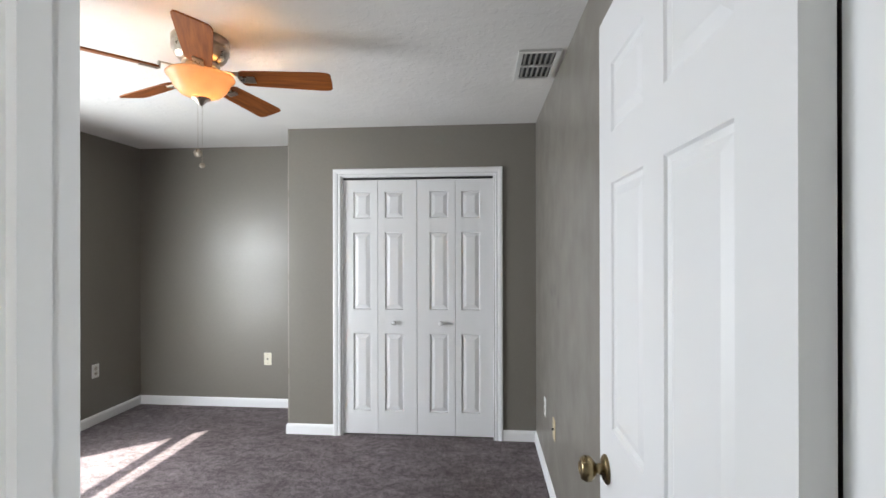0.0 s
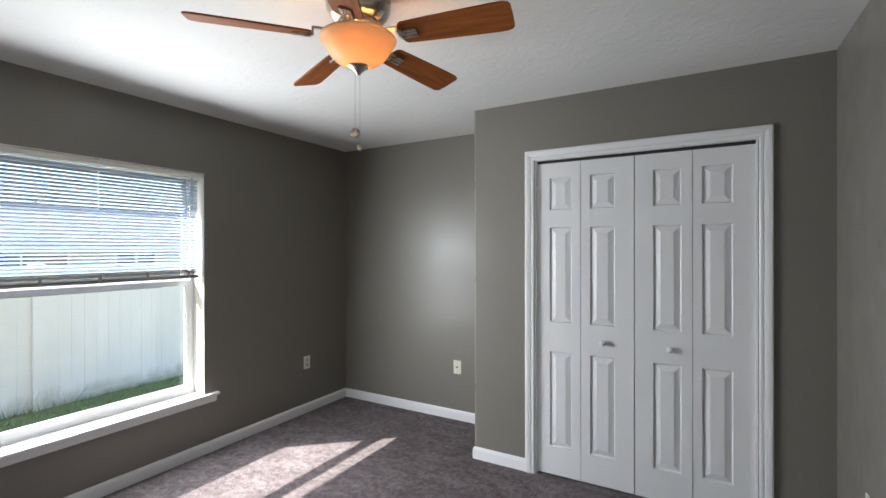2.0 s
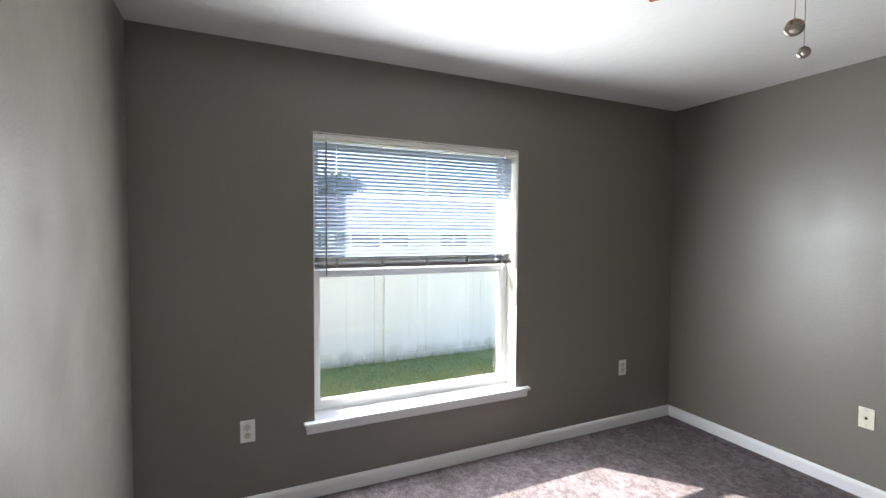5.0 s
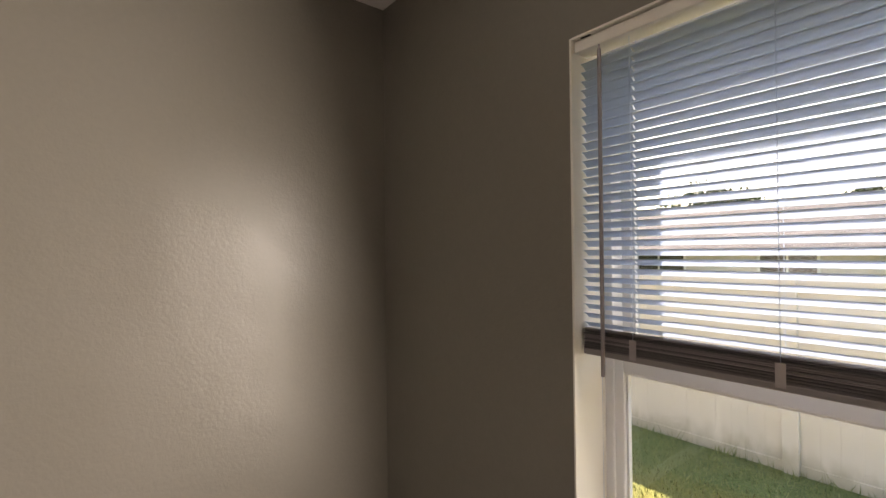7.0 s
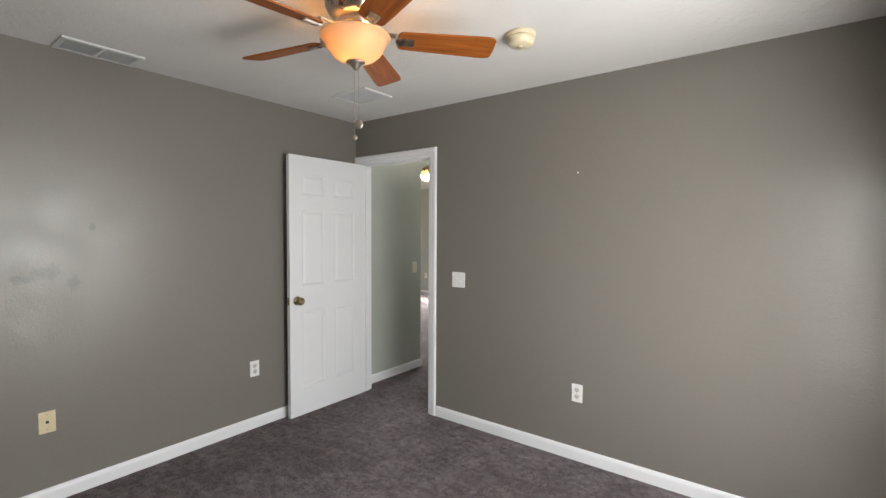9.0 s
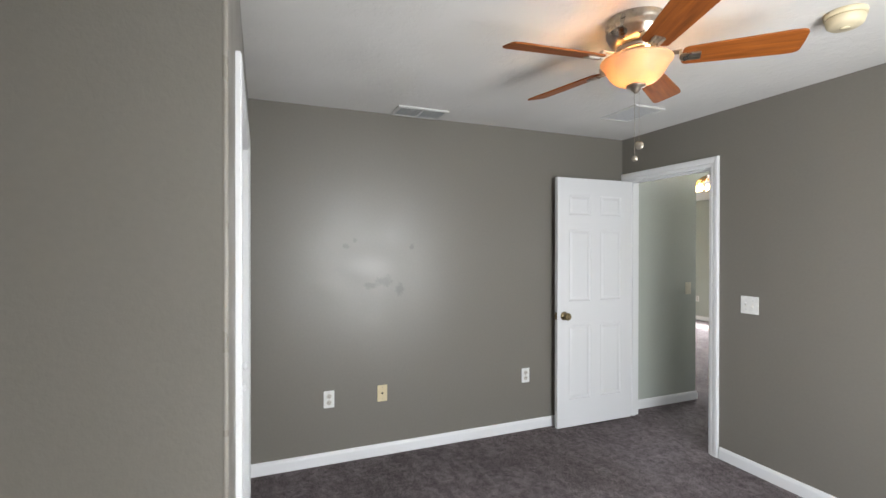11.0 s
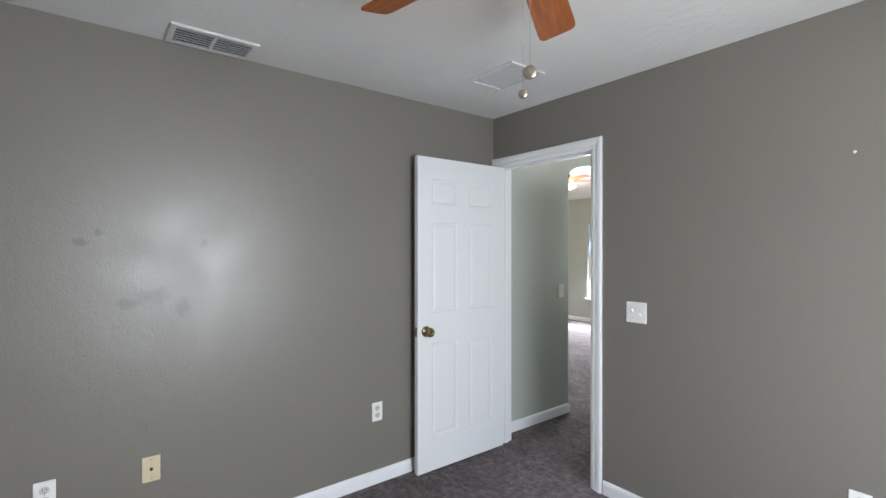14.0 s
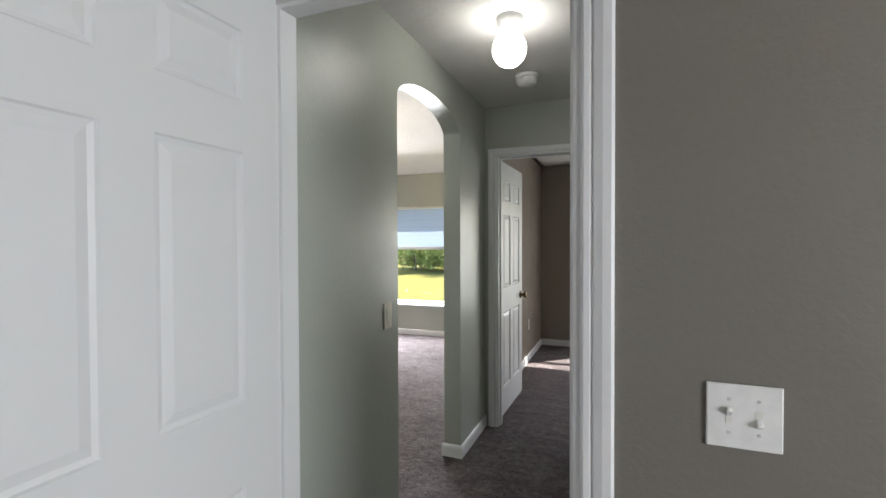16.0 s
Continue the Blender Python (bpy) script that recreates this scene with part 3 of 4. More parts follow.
def knob(parent, x, y, z, out):
    """A round knob on a rose, standing out along local y by out = 1 or -1."""
    bm = lathe([(0.0, 0.0), (0.035, 0.0), (0.035, 0.004), (0.027, 0.010), (0.014, 0.013), (0.012, 0.026), (0.021, 0.032), (0.030, 0.041), (0.031, 0.052), (0.026, 0.062), (0.016, 0.066), (0.013, 0.062), (0.0, 0.062)], 28)
    ob = part("door_knob", bm, M_BRASS, parent, "aged brass door knob on a round rose", True)
    ob.matrix_basis = pose(x, y, z, -90 * out, 0, 0)
    return ob


def six_panel_door(name, m, width, label, hinge_mat):
    door = thing(name, m, label, "door", kind="structure")
    st, mid = 0.112, 0.10
    pw = (width - 2 * st - mid) / 2
    leaf = part("leaf", panel_leaf(width, 2.044, 0.035, ((st, st + pw), (st + pw + mid, width - st)), DOOR_ROWS, DOOR_STEPS), M_DOOR, door)
    leaf.location = (0, 0, 0.011)
    knob(door, width - 0.065, 0.035, 0.925, 1)
    knob(door, width - 0.065, 0.0, 0.925, -1)
    part("latch_plate", boxes(((width - 0.001, 0.006, 0.895), (width + 0.002, 0.029, 0.955)), ((width, 0.012, 0.915), (width + 0.010, 0.023, 0.935)), bevel=0.0008), M_BRASS, door, "brass latch plate on the door edge")
    for z in (0.25, 1.05, 1.83):
        h = part("hinge", lathe([(0.0, 0.0), (0.007, 0.0), (0.007, 0.09), (0.0, 0.092)], 12), hinge_mat, door)
        h.location = (-0.004, -0.005, z)
        part("hinge_leaf", boxes(((0.0, -0.0025, z), (0.028, -0.0005, z + 0.09))), hinge_mat, door)
    return door


six_panel_door("door_1", pose(-0.0775, 0.006, 0, 0, 0, 89.5), 0.762, "white six-panel door standing open against the wall", M_TRIM)
six_panel_door("door_2", pose(-0.052, HS - T - 0.005, 0, 0, 0, -91.5), 0.762, "white six-panel door standing open into the far bedroom", M_BRASS)


def jamb(name, x0, x1, y0, y1, top, label):
    """The lining of a doorway between faces y0 and y1, with its stop."""
    j = 0.018
    bm = boxes(((x0, y0 - 0.003, 0), (x0 + j, y1 + 0.003, top - j)), ((x1 - j, y0 - 0.003, 0), (x1, y1 + 0.003, top - j)), ((x0, y0 - 0.003, top - j), (x1, y1 + 0.003, top)))
    s0, s1 = y1 - 0.075, y1 - 0.040
    for lo, hi in (((x0 + j, s0, 0), (x0 + j + 0.011, s1, top - j - 0.011)), ((x1 - j - 0.011, s0, 0), (x1 - j, s1, top - j - 0.011)), ((x0 + j, s0, top - j - 0.011), (x1 - j, s1, top - j))):
        box(bm, lo, hi)
    return structure(name, bm, M_TRIM, label, "door frame")


jamb("door_frame", DX0, DX1, -T, 0, DZ, "white painted door jamb with a stop")
jamb("door_frame", FX0, FX1, HS - T, HS, DZ, "white painted jamb of the far doorway")
c = structure("trim", casing_mesh(-0.862, -0.069, 2.063, 0.068), M_TRIM, "white moulded casing round the doorway", "door casing")
c = structure("trim", casing_mesh(0.069, 0.862, 2.063, 0.068), M_TRIM, "white moulded casing on the hall side", "door casing")
c.matrix_basis = pose(0, -T, 0, 0, 0, 180)
c = structure("trim", casing_mesh(0.062, 0.843, 2.052, 0.066), M_TRIM, "white moulded casing of the far doorway", "door casing")
c.matrix_basis = pose(0, HS, 0, 0, 0, 0) @ Matrix.Diagonal((-1, 1, 1, 1))
c = structure("trim", casing_mesh(KX0, KX1, 2.044, 0.066), M_TRIM, "white moulded casing round the closet opening", "door casing")
c.matrix_basis = pose(0, CY, 0) @ Matrix.Diagonal((1, -1, 1, 1))
part("strike_plate", boxes(((-0.8525, -0.034, 0.89), (-0.8505, -0.010, 0.96)), bevel=0.0006), M_BRASS, None)
tagged(bpy.data.objects["strike_plate"], "brass strike plate set in the door jamb", "strike plate", kind="structure")


# closet: two pairs of bifold leaves
structure("closet_frame", boxes(((KX0, CY - 0.002, 0), (KX0 + 0.006, CY + T, KZ)), ((KX1 - 0.006, CY - 0.002, 0), (KX1, CY + T, KZ)), ((KX0 + 0.006, CY - 0.002, KZ - 0.006), (KX1 - 0.006, CY + T, KZ))), M_TRIM, "white painted lining of the closet opening", "door frame")
structure("closet_track", boxes(((KX0 + 0.008, CY + 0.022, KZ - 0.022), (KX1 - 0.008, CY + 0.048, KZ - 0.007))), M_DARK, "dark metal bifold door track", "track")
BI_STEPS = ((0.0, 0.0), (0.003, 0.0115), (0.006, 0.0135), (0.040, 0.001))
BI_ROWS = ((0.180, 0.795), (0.985, 1.595), (1.708, 1.918))
# each leaf: its two edges, and the limits of its panels
LEAVES = (((-1.515, -1.2365, -1.432, -1.291), (-1.2335, -0.9245, -1.178, -1.031)), ((-0.9195, -0.6205, -0.821, -0.674), (-0.6175, -0.325, -0.573, -0.427)))
for pair, knob_x in zip(LEAVES, (-1.102, -0.732)):
    x0 = pair[0][0]
    bi = thing("bifold_door", pose(x0, CY + 0.020, 0.012), "white moulded bifold closet door, closed, with a round knob", "closet door", "closet doors")
    for k, (a, b, pa, pb) in enumerate(pair):
        lf = part("leaf", panel_leaf(b - a, 2.012, 0.030, ((pa - a, pb - a),), BI_ROWS, BI_STEPS), M_DOOR, bi)
        lf.location = (a - x0, 0.0008 * k, 0)
    kb = part("knob", lathe([(0.0, 0.0), (0.012, 0.0), (0.010, 0.005), (0.009, 0.010), (0.013, 0.014), (0.0175, 0.020), (0.0185, 0.026), (0.0165, 0.032), (0.010, 0.036), (0.0, 0.0375)], 24), M_TRIM, bi, "small white wooden knob", True)
    kb.matrix_basis = pose(knob_x - x0, 0, 0.883, 90, 0, 0)


# worn metal bead on the closet's outer corner
M_BEAD = paint_wall("worn_corner_paint", scaled(WALL, 1.5), 0.3)
structure("corner_bead", lathe([(0.0, 0.082), (0.0075, 0.082), (0.0075, CEIL), (0.0, CEIL)], 16), M_BEAD, "rounded corner bead with worn greige paint", "corner bead").location = (CX + 0.0055, CY + 0.0055, 0)

# ---- window in the west wall ----
win = thing("window_1", pose(0, 0, 0), "white vinyl single-hung window with a painted sill", "window", kind="structure")
part("reveal", boxes(((-3.800, WY0 - 0.001, WZ0), (WX + 0.001, WY0 + 0.004, WZ1)), ((-3.800, WY1 - 0.004, WZ0), (WX + 0.001, WY1 + 0.001, WZ1)), ((-3.800, WY0 + 0.004, WZ1 - 0.004), (WX + 0.001, WY1 - 0.004, WZ1 + 0.001))), M_REVEAL, win, "cream painted window return")
FW = 0.026
part("frame", boxes(((-3.885, WY0, WZ0 - 0.02), (-3.80, WY0 + FW, WZ1)), ((-3.885, WY1 - FW, WZ0 - 0.02), (-3.80, WY1, WZ1)), ((-3.885, WY0 + FW, WZ0 - 0.02), (-3.80, WY1 - FW, WZ0 + 0.018)), ((-3.885, WY0 + FW, WZ1 - FW), (-3.80, WY1 - FW, WZ1)), bevel=0.003), M_VINYL, win)


def sash(name, x0, x1, y0, y1, z0, z1, stile, low, top):
    s = part(name, boxes(((x0, y0, z0), (x1, y0 + stile, z1)), ((x0, y1 - stile, z0), (x1, y1, z1)), ((x0, y0 + stile, z0), (x1, y1 - stile, z0 + low)), ((x0, y0 + stile, z1 - top), (x1, y1 - stile, z1)), bevel=0.003), M_VINYL, win)
    b = 0.006
    part("glazing_bead", boxes(((x0 + 0.008, y0 + stile, z0 + low), (x1 - 0.010, y0 + stile + b, z1 - top)), ((x0 + 0.008, y1 - stile - b, z0 + low), (x1 - 0.010, y1 - stile, z1 - top)), ((x0 + 0.008, y0 + stile + b, z0 + low), (x1 - 0.010, y1 - stile - b, z0 + low + b)), ((x0 + 0.008, y0 + stile + b, z1 - top - b), (x1 - 0.010, y1 - stile - b, z1 - top))), M_VINYL, s)
    xm = (x0 + x1) / 2
    pane = part("pane", boxes(((xm - 0.002, y0 + stile - 0.004, z0 + low - 0.004), (xm + 0.002, y1 - stile + 0.004, z1 - top + 0.004))), M_GLASS, s, "clear window pane")
    pane.visible_shadow = False
    return s


sash("lower_sash", -3.838, -3.806, WY0 + FW - 0.006, WY1 - FW + 0.006, WZ0 + 0.010, 1.250, 0.030, 0.046, 0.038)
sash("upper_sash", -3.878, -3.846, WY0 + FW - 0.006, WY1 - FW + 0.006, 1.215, WZ1 - 0.020, 0.030, 0.036, 0.026)
part("sill", boxes(((-3.800, WY0 + 0.001, WZ0 - 0.020), (WX, WY1 - 0.001, WZ0)), ((WX, 0.783, WZ0 - 0.020), (-3.632, 2.260, WZ0)), bevel=0.004), M_TRIM, win, "white painted window stool")
ap = extrude_poly([(0.800, WZ0 - 0.066), (2.243, WZ0 - 0.066), (2.252, WZ0 - 0.020), (0.791, WZ0 - 0.020)], 0.018)
apo = part("apron", ap, M_TRIM, win, "white moulded apron under the stool")
apo.matrix_basis = pose(WX + 0.018, 0, 0, 0, 0, 90)

# mini blind, half raised
blind = thing("mini_blind", pose(-3.716, 0, 0), "white aluminium mini blind, half raised, slats tilted open", "blind")
SL0, SL1 = WY0 + 0.008, WY1 - 0.008
part("headrail", boxes(((-0.016, SL0 - 0.002, 1.980), (0.034, SL1 + 0.002, 2.008)), bevel=0.003), M_REVEAL, blind, "cream steel headrail")
# Dark tabs drawn for the shaded gaps at the headrail's brackets.
for y in (SL0 + 0.03, (SL0 + SL1) / 2, SL1 - 0.03):
    part("bracket_gap_shade", boxes(((-0.012, y - 0.012, 2.008), (0.0365, y + 0.012, 2.0105))), M_DARK, blind)


def slat_mesh(name, mat, holes=()):
    """A crowned slat along y, with the slots through which the lift cords run."""
    w, crown, th = 0.0255, 0.0022, 0.0005
    us = [-0.5, -0.3, -0.1, 0.1, 0.3, 0.5]
    ys = sorted([SL0, SL1 - 0.016] + [h + d for h in holes for d in (-0.0022, 0.0022)])
    bm = bmesh.new()
    top = [[bm.verts.new((u * w, y, crown * (1 - 4 * u * u) + th)) for y in ys] for u in us]
    bot = [[bm.verts.new((u * w, y, crown * (1 - 4 * u * u))) for y in ys] for u in us]
    for k in range(5):
        for q in range(len(ys) - 1):
            if q % 2 and k in (1, 2, 3):
                continue
            bm.faces.new((top[k][q], top[k + 1][q], top[k + 1][q + 1], top[k][q + 1]))
            bm.faces.new((bot[k][q + 1], bot[k + 1][q + 1], bot[k + 1][q], bot[k][q]))
    for k in (0, 5):
        for q in range(len(ys) - 1):
            bm.faces.new((top[k][q], top[k][q + 1], bot[k][q + 1], bot[k][q]))
    bmesh.ops.recalc_face_normals(bm, faces=bm.faces)
    me = bpy.data.meshes.new(name)
    bm.to_mesh(me)
    bm.free()
    me.materials.append(mat)
    me.polygons.foreach_set("use_smooth", [True] * len(me.polygons))
    return me


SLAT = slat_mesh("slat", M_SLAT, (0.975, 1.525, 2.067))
STACKED = slat_mesh("stacked_slat", M_STACK_SHADED)
pitch = 0.0212
n_open = 30
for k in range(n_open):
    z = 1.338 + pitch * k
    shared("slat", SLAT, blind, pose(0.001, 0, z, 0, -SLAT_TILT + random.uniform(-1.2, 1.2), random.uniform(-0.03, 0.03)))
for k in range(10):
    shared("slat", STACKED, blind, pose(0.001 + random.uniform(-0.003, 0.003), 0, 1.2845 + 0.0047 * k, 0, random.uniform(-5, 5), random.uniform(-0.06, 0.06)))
# The rail's shade is put into its colour like the stack's.
part("bottom_rail", boxes(((-0.012, SL0, 1.268), (0.014, SL1 - 0.014, 1.283)), bevel=0.003), M_STACK_SHADED, blind, "bottom rail of the white blind, shade put into its grey")
for y in (0.975, 1.241, 1.525, 1.797, 2.067):
    for x in (-0.0135, 0.0145):
        part("ladder_cord", tube([(x, y, 1.283), (x, y, 1.982)], 0.0007, 5), M_SLAT, blind)
    part("cord_clip", boxes(((0.0150, y - 0.008, 1.274), (0.0158, y + 0.008, 1.318)), bevel=0.0003), M_CLIP, blind, "clear plastic cord clip")
part("wand_hook", tube([(0.030, 0.913, 1.982), (0.032, 0.913, 1.978), (0.032, 0.913, 1.970)], 0.002, 6), M_ACRYL, blind)
part("tilt_wand", lathe([(0.0, 1.228), (0.0045, 1.229), (0.0045, 1.965), (0.0025, 1.972), (0.0, 1.972)], 6), M_ACRYL, blind, "clear grey acrylic tilt wand").location = (0.032, 0.913, 0)
part("pull_cord", tube([(0.020, 0.905, 1.985), (0.022, 0.906, 1.60), (0.021, 0.904, 1.25), (0.022, 0.905, 0.95)], 0.0009, 5), M_SLAT, blind)


# ---- ceiling fan ----
fan = thing("ceiling_fan", pose(-1.698, 1.530, CEIL), "flush ceiling fan with cherry blades, nickel motor, lit amber bowl", "ceiling fan")
part("motor_housing", lathe([(0.0, 0.0), (0.118, 0.0), (0.122, -0.006), (0.122, -0.030), (0.117, -0.036), (0.122, -0.042), (0.120, -0.062), (0.112, -0.070), (0.110, -0.082), (0.098, -0.096), (0.088, -0.104), (0.070, -0.112), (0.0, -0.112)], 48), M_NICKEL, fan, "stepped brushed nickel motor housing", True)
part("rotor", lathe([(0.0, -0.112), (0.078, -0.113), (0.080, -0.122), (0.074, -0.138), (0.060, -0.143), (0.0, -0.143)], 40), M_NICKEL, fan, "", True)
part("light_fitter", lathe([(0.0, -0.143), (0.050, -0.143), (0.052, -0.150), (0.085, -0.156), (0.088, -0.166), (0.060, -0.170), (0.0, -0.170)], 40), M_NICKEL, fan, "", True)
BLADE_Z = -0.172


def blade_mesh():
    bm = bmesh.new()
    stations = [(0.178, 0.046), (0.19, 0.053), (0.28, 0.058), (0.40, 0.063), (0.53, 0.068), (0.564, 0.067), (0.580, 0.061), (0.587, 0.050)]
    left = [(x, w) for x, w in stations]
    right = [(x, -w) for x, w in stations[::-1]]
    pts = left + [(0.589, 0.0)] + right + [(0.173, -0.034), (0.171, 0.0), (0.173, 0.034)]
    a = [bm.verts.new((x, y, 0.0035)) for x, y in pts]
    b = [bm.verts.new((x, y, -0.0035)) for x, y in pts]
    bm.faces.new(a)
    bm.faces.new(b[::-1])
    for k in range(len(pts)):
        j = (k + 1) % len(pts)
        bm.faces.new((a[k], b[k], b[j], a[j]))
    bmesh.ops.recalc_face_normals(bm, faces=bm.faces)
    bmesh.ops.bevel(bm, geom=[e for e in bm.edges if abs(e.verts[0].co.z - e.verts[1].co.z) < 1e-6], offset=0.0012, segments=1, affect="EDGES")
    return bm


def iron_mesh():
    """Blade iron: an arm from the rotor and a three-ribbed foot under the blade."""
    bm = boxes(((0.060, -0.013, 0.018), (0.172, 0.013, 0.025)), bevel=0.002)
    for y in (-0.015, 0.0, 0.015):
        box(bm, (0.172, y - 0.0055, -0.011), (0.240, y + 0.0055, -0.0045))
    box(bm, (0.168, -0.022, -0.0065), (0.235, 0.022, -0.0040))
    box(bm, (0.164, -0.013, -0.0065), (0.172, 0.013, 0.022))
    return bm


for k in range(5):
    bl = part("blade", blade_mesh(), M_WOOD, fan, "reddish cherry-stained wooden blade")
    bl.matrix_basis = pose(0, 0, BLADE_Z, 0, 0, FAN_AZ + 72 * k) @ pose(0, 0, 0, -15, 0, 0)
    part("blade_iron", iron_mesh(), M_NICKEL, bl, "nickel blade iron")
bowl = part("light_bowl", lathe([(r * 0.885, -0.276 + (z + 0.276) * 0.86) for r, z in [(0.158, -0.150), (0.163, -0.156), (0.160, -0.164), (0.150, -0.172), (0.141, -0.188), (0.132, -0.208), (0.118, -0.230), (0.095, -0.252), (0.062, -0.268), (0.028, -0.275), (0.0, -0.276),
            (0.0, -0.272), (0.028, -0.271), (0.060, -0.264), (0.092, -0.249), (0.114, -0.228), (0.128, -0.206), (0.137, -0.186), (0.146, -0.170), (0.155, -0.160), (0.154, -0.153), (0.158, -0.150)]], 48), M_BOWL, fan, "lit amber alabaster glass bowl", True)
part("finial", lathe([(0.0, -0.272), (0.040, -0.273), (0.038, -0.279), (0.022, -0.284), (0.020, -0.292), (0.012, -0.297), (0.009, -0.304), (0.0, -0.308)], 28), M_NICKEL, fan, "nickel finial", True)
for (x, y, low, r) in ((-0.010, -0.008, 1.932, 0.018), (0.003, 0.004, 1.872, 0.012)):
    ch = part("pull_chain", tube([(x, y, 2.165 - CEIL), (x, y, low - CEIL)], 0.0008, 6), M_NICKEL, fan, "fine metal pull chain")
    fob = part("chain_fob", lathe([(0.0, -0.006), (r * 0.7, -0.006), (r, -0.003), (r, 0.003), (r * 0.7, 0.006), (0.0, 0.006)], 20), M_NICKEL, ch, "round medallion on the chain", True)
    fob.matrix_basis = pose(x, y, low - CEIL - r, 90, 0, 40)
point_lamp("fan_bulb", (-1.698, 1.530, CEIL - 0.218), FAN_W, (1.0, 0.62, 0.32), 0.035)


# ---- wall plates ----
M_RECEPT = plain("aged_receptacle_plastic", (0.56, 0.53, 0.47), 0.4)
def plate_bm(w, h):
    return boxes(((-w / 2, -0.0055, -h / 2), (w / 2, 0, h / 2)), bevel=0.0025)


def outlet(m, label, mat=None):
    o = thing("wall_outlet", m, label, "outlet", "wall outlets")
    part("plate", plate_bm(0.072, 0.116), mat or M_PLATE, o)
    for z in (0.0215, -0.0215):
        r = part("receptacle", lathe([(0.0, 0.0), (0.0165, 0.0), (0.0165, 0.0015), (0.0155, 0.0022), (0.0, 0.0022)], 20), M_RECEPT, o)
        r.matrix_basis = pose(0, -0.0055, z, 90, 0, 0)
        part("slots", boxes(((-0.0075, -0.0082, z - 0.001), (-0.0055, -0.0074, z + 0.008)), ((0.0055, -0.0082, z), (0.0075, -0.0074, z + 0.007)), ((-0.002, -0.0082, z - 0.010), (0.002, -0.0074, z - 0.006))), M_DARK, o)
    s = part("screw", lathe([(0.0, 0.0), (0.003, 0.0), (0.0025, 0.001), (0.0, 0.001)], 10), M_NICKEL, o)
    s.matrix_basis = pose(0, -0.0055, 0, 90, 0, 0)
    return o


outlet(pose(WX, 3.130, 0.449, 0, 0, 90), "white duplex outlet low on the window wall")
outlet(pose(WX, 0.502, 0.432, 0, 0, 90), "white duplex outlet beside the window")
outlet(pose(0, 1.003, 0.445, 0, 0, -90), "white duplex outlet near the open door")
outlet(pose(0, 2.566, 0.442, 0, 0, -90), "white duplex outlet beside the cable plate")
outlet(pose(-2.083, 0, 0.438, 0, 0, 180), "white duplex outlet on the door wall")
outlet(pose(0.085, -4.45, 0.43, 0, 0, -90), "white duplex outlet in the far bedroom")
outlet(pose(3.55, SY, 0.43, 0, 0, 180), "white duplex outlet in the living room")
def cable_plate(m, label, mat):
    cab = thing("cable_plate", m, label, "wall plate")
    part("plate", plate_bm(0.072, 0.116), mat, cab)
    jk = part("jack", lathe([(0.0, 0.0), (0.0075, 0.0), (0.0075, 0.002), (0.0050, 0.003), (0.0045, 0.010), (0.0, 0.010)], 12), M_DARK, cab, "dark coax jack")
    jk.matrix_basis = pose(0, -0.0055, 0, 90, 0, 0)
    for z in (0.042, -0.042):
        sc = part("screw", lathe([(0.0, 0.0), (0.0032, 0.0), (0.0028, 0.001), (0.0, 0.001)], 10), M_NICKEL, cab)
        sc.matrix_basis = pose(0, -0.0055, z, 90, 0, 0)


cable_plate(pose(0, 2.193, 0.441, 0, 0, -90), "almond coax cable wall plate", M_ALMOND)
cable_plate(pose(-2.407, NY, 0.452), "cream coax wall plate in the alcove", M_CREAM)


def toggle_plate(name, m, gangs, label, mat, rocker=False):
    o = thing(name, m, label, "light switch")
    w = 0.072 + 0.046 * (gangs - 1)
    part("plate", plate_bm(w, 0.116), mat, o)
    for g in range(gangs):
        x = (g - (gangs - 1) / 2) * 0.046
        if rocker:
            part("rocker", boxes(((x - 0.015, -0.0085, -0.032), (x + 0.015, -0.0054, 0.032)), bevel=0.0012), mat, o)
        else:
            part("slot", boxes(((x - 0.0055, -0.0062, -0.0125), (x + 0.0055, -0.0054, 0.0125))), M_REVEAL, o)
            t = part("toggle", boxes(((x - 0.0042, -0.019, -0.0045), (x + 0.0042, -0.004, 0.0045)), bevel=0.0012), mat, o)
            t.matrix_basis = pose(0, 0, 0, 46 if g else -46, 0, 0)
        for z in (0.030, -0.030) if not rocker else (0.048, -0.048):
            s = part("screw", lathe([(0.0, 0.0), (0.0032, 0.0), (0.0028, 0.001), (0.0, 0.001)], 10), M_PANEL, o)
            s.matrix_basis = pose(x, -0.0055, z, 90, 0, 0)
    return o


toggle_plate("light_switch", pose(-1.146, 0, 1.104, 0, 0, 180), 2, "white double toggle switch beside the door", M_PLATE)
toggle_plate("light_switch", pose(HX, -0.850, 1.088, 0, 0, -90), 1, "cream single rocker switch on the hall wall", M_CREAM, True)
nail = thing("wall_anchor", pose(-2.064, 0, 1.849), "small white plastic screw anchor in painted drywall", "wall anchor")
part("anchor", lathe([(0.0, 0.0), (0.006, 0.0), (0.005, 0.004), (0.0, 0.005)], 12), M_PLATE, nail).matrix_basis = pose(0, 0, 0, -90, 0, 0)
nail = thing("wall_anchor", pose(-1.585, CY, 1.05), "tiny white screw in the closet wall", "wall anchor")
part("anchor", lathe([(0.0, 0.0), (0.004, 0.0), (0.003, 0.006), (0.0, 0.007)], 10), M_PLATE, nail).matrix_basis = pose(0, 0, 0, 90, 0, 0)

# ---- ceiling fittings ----
# Louvres a little greyer than the register's frame.
M_LOUVRE = plain("grey_louvre_enamel", (0.55, 0.56, 0.55), 0.55)
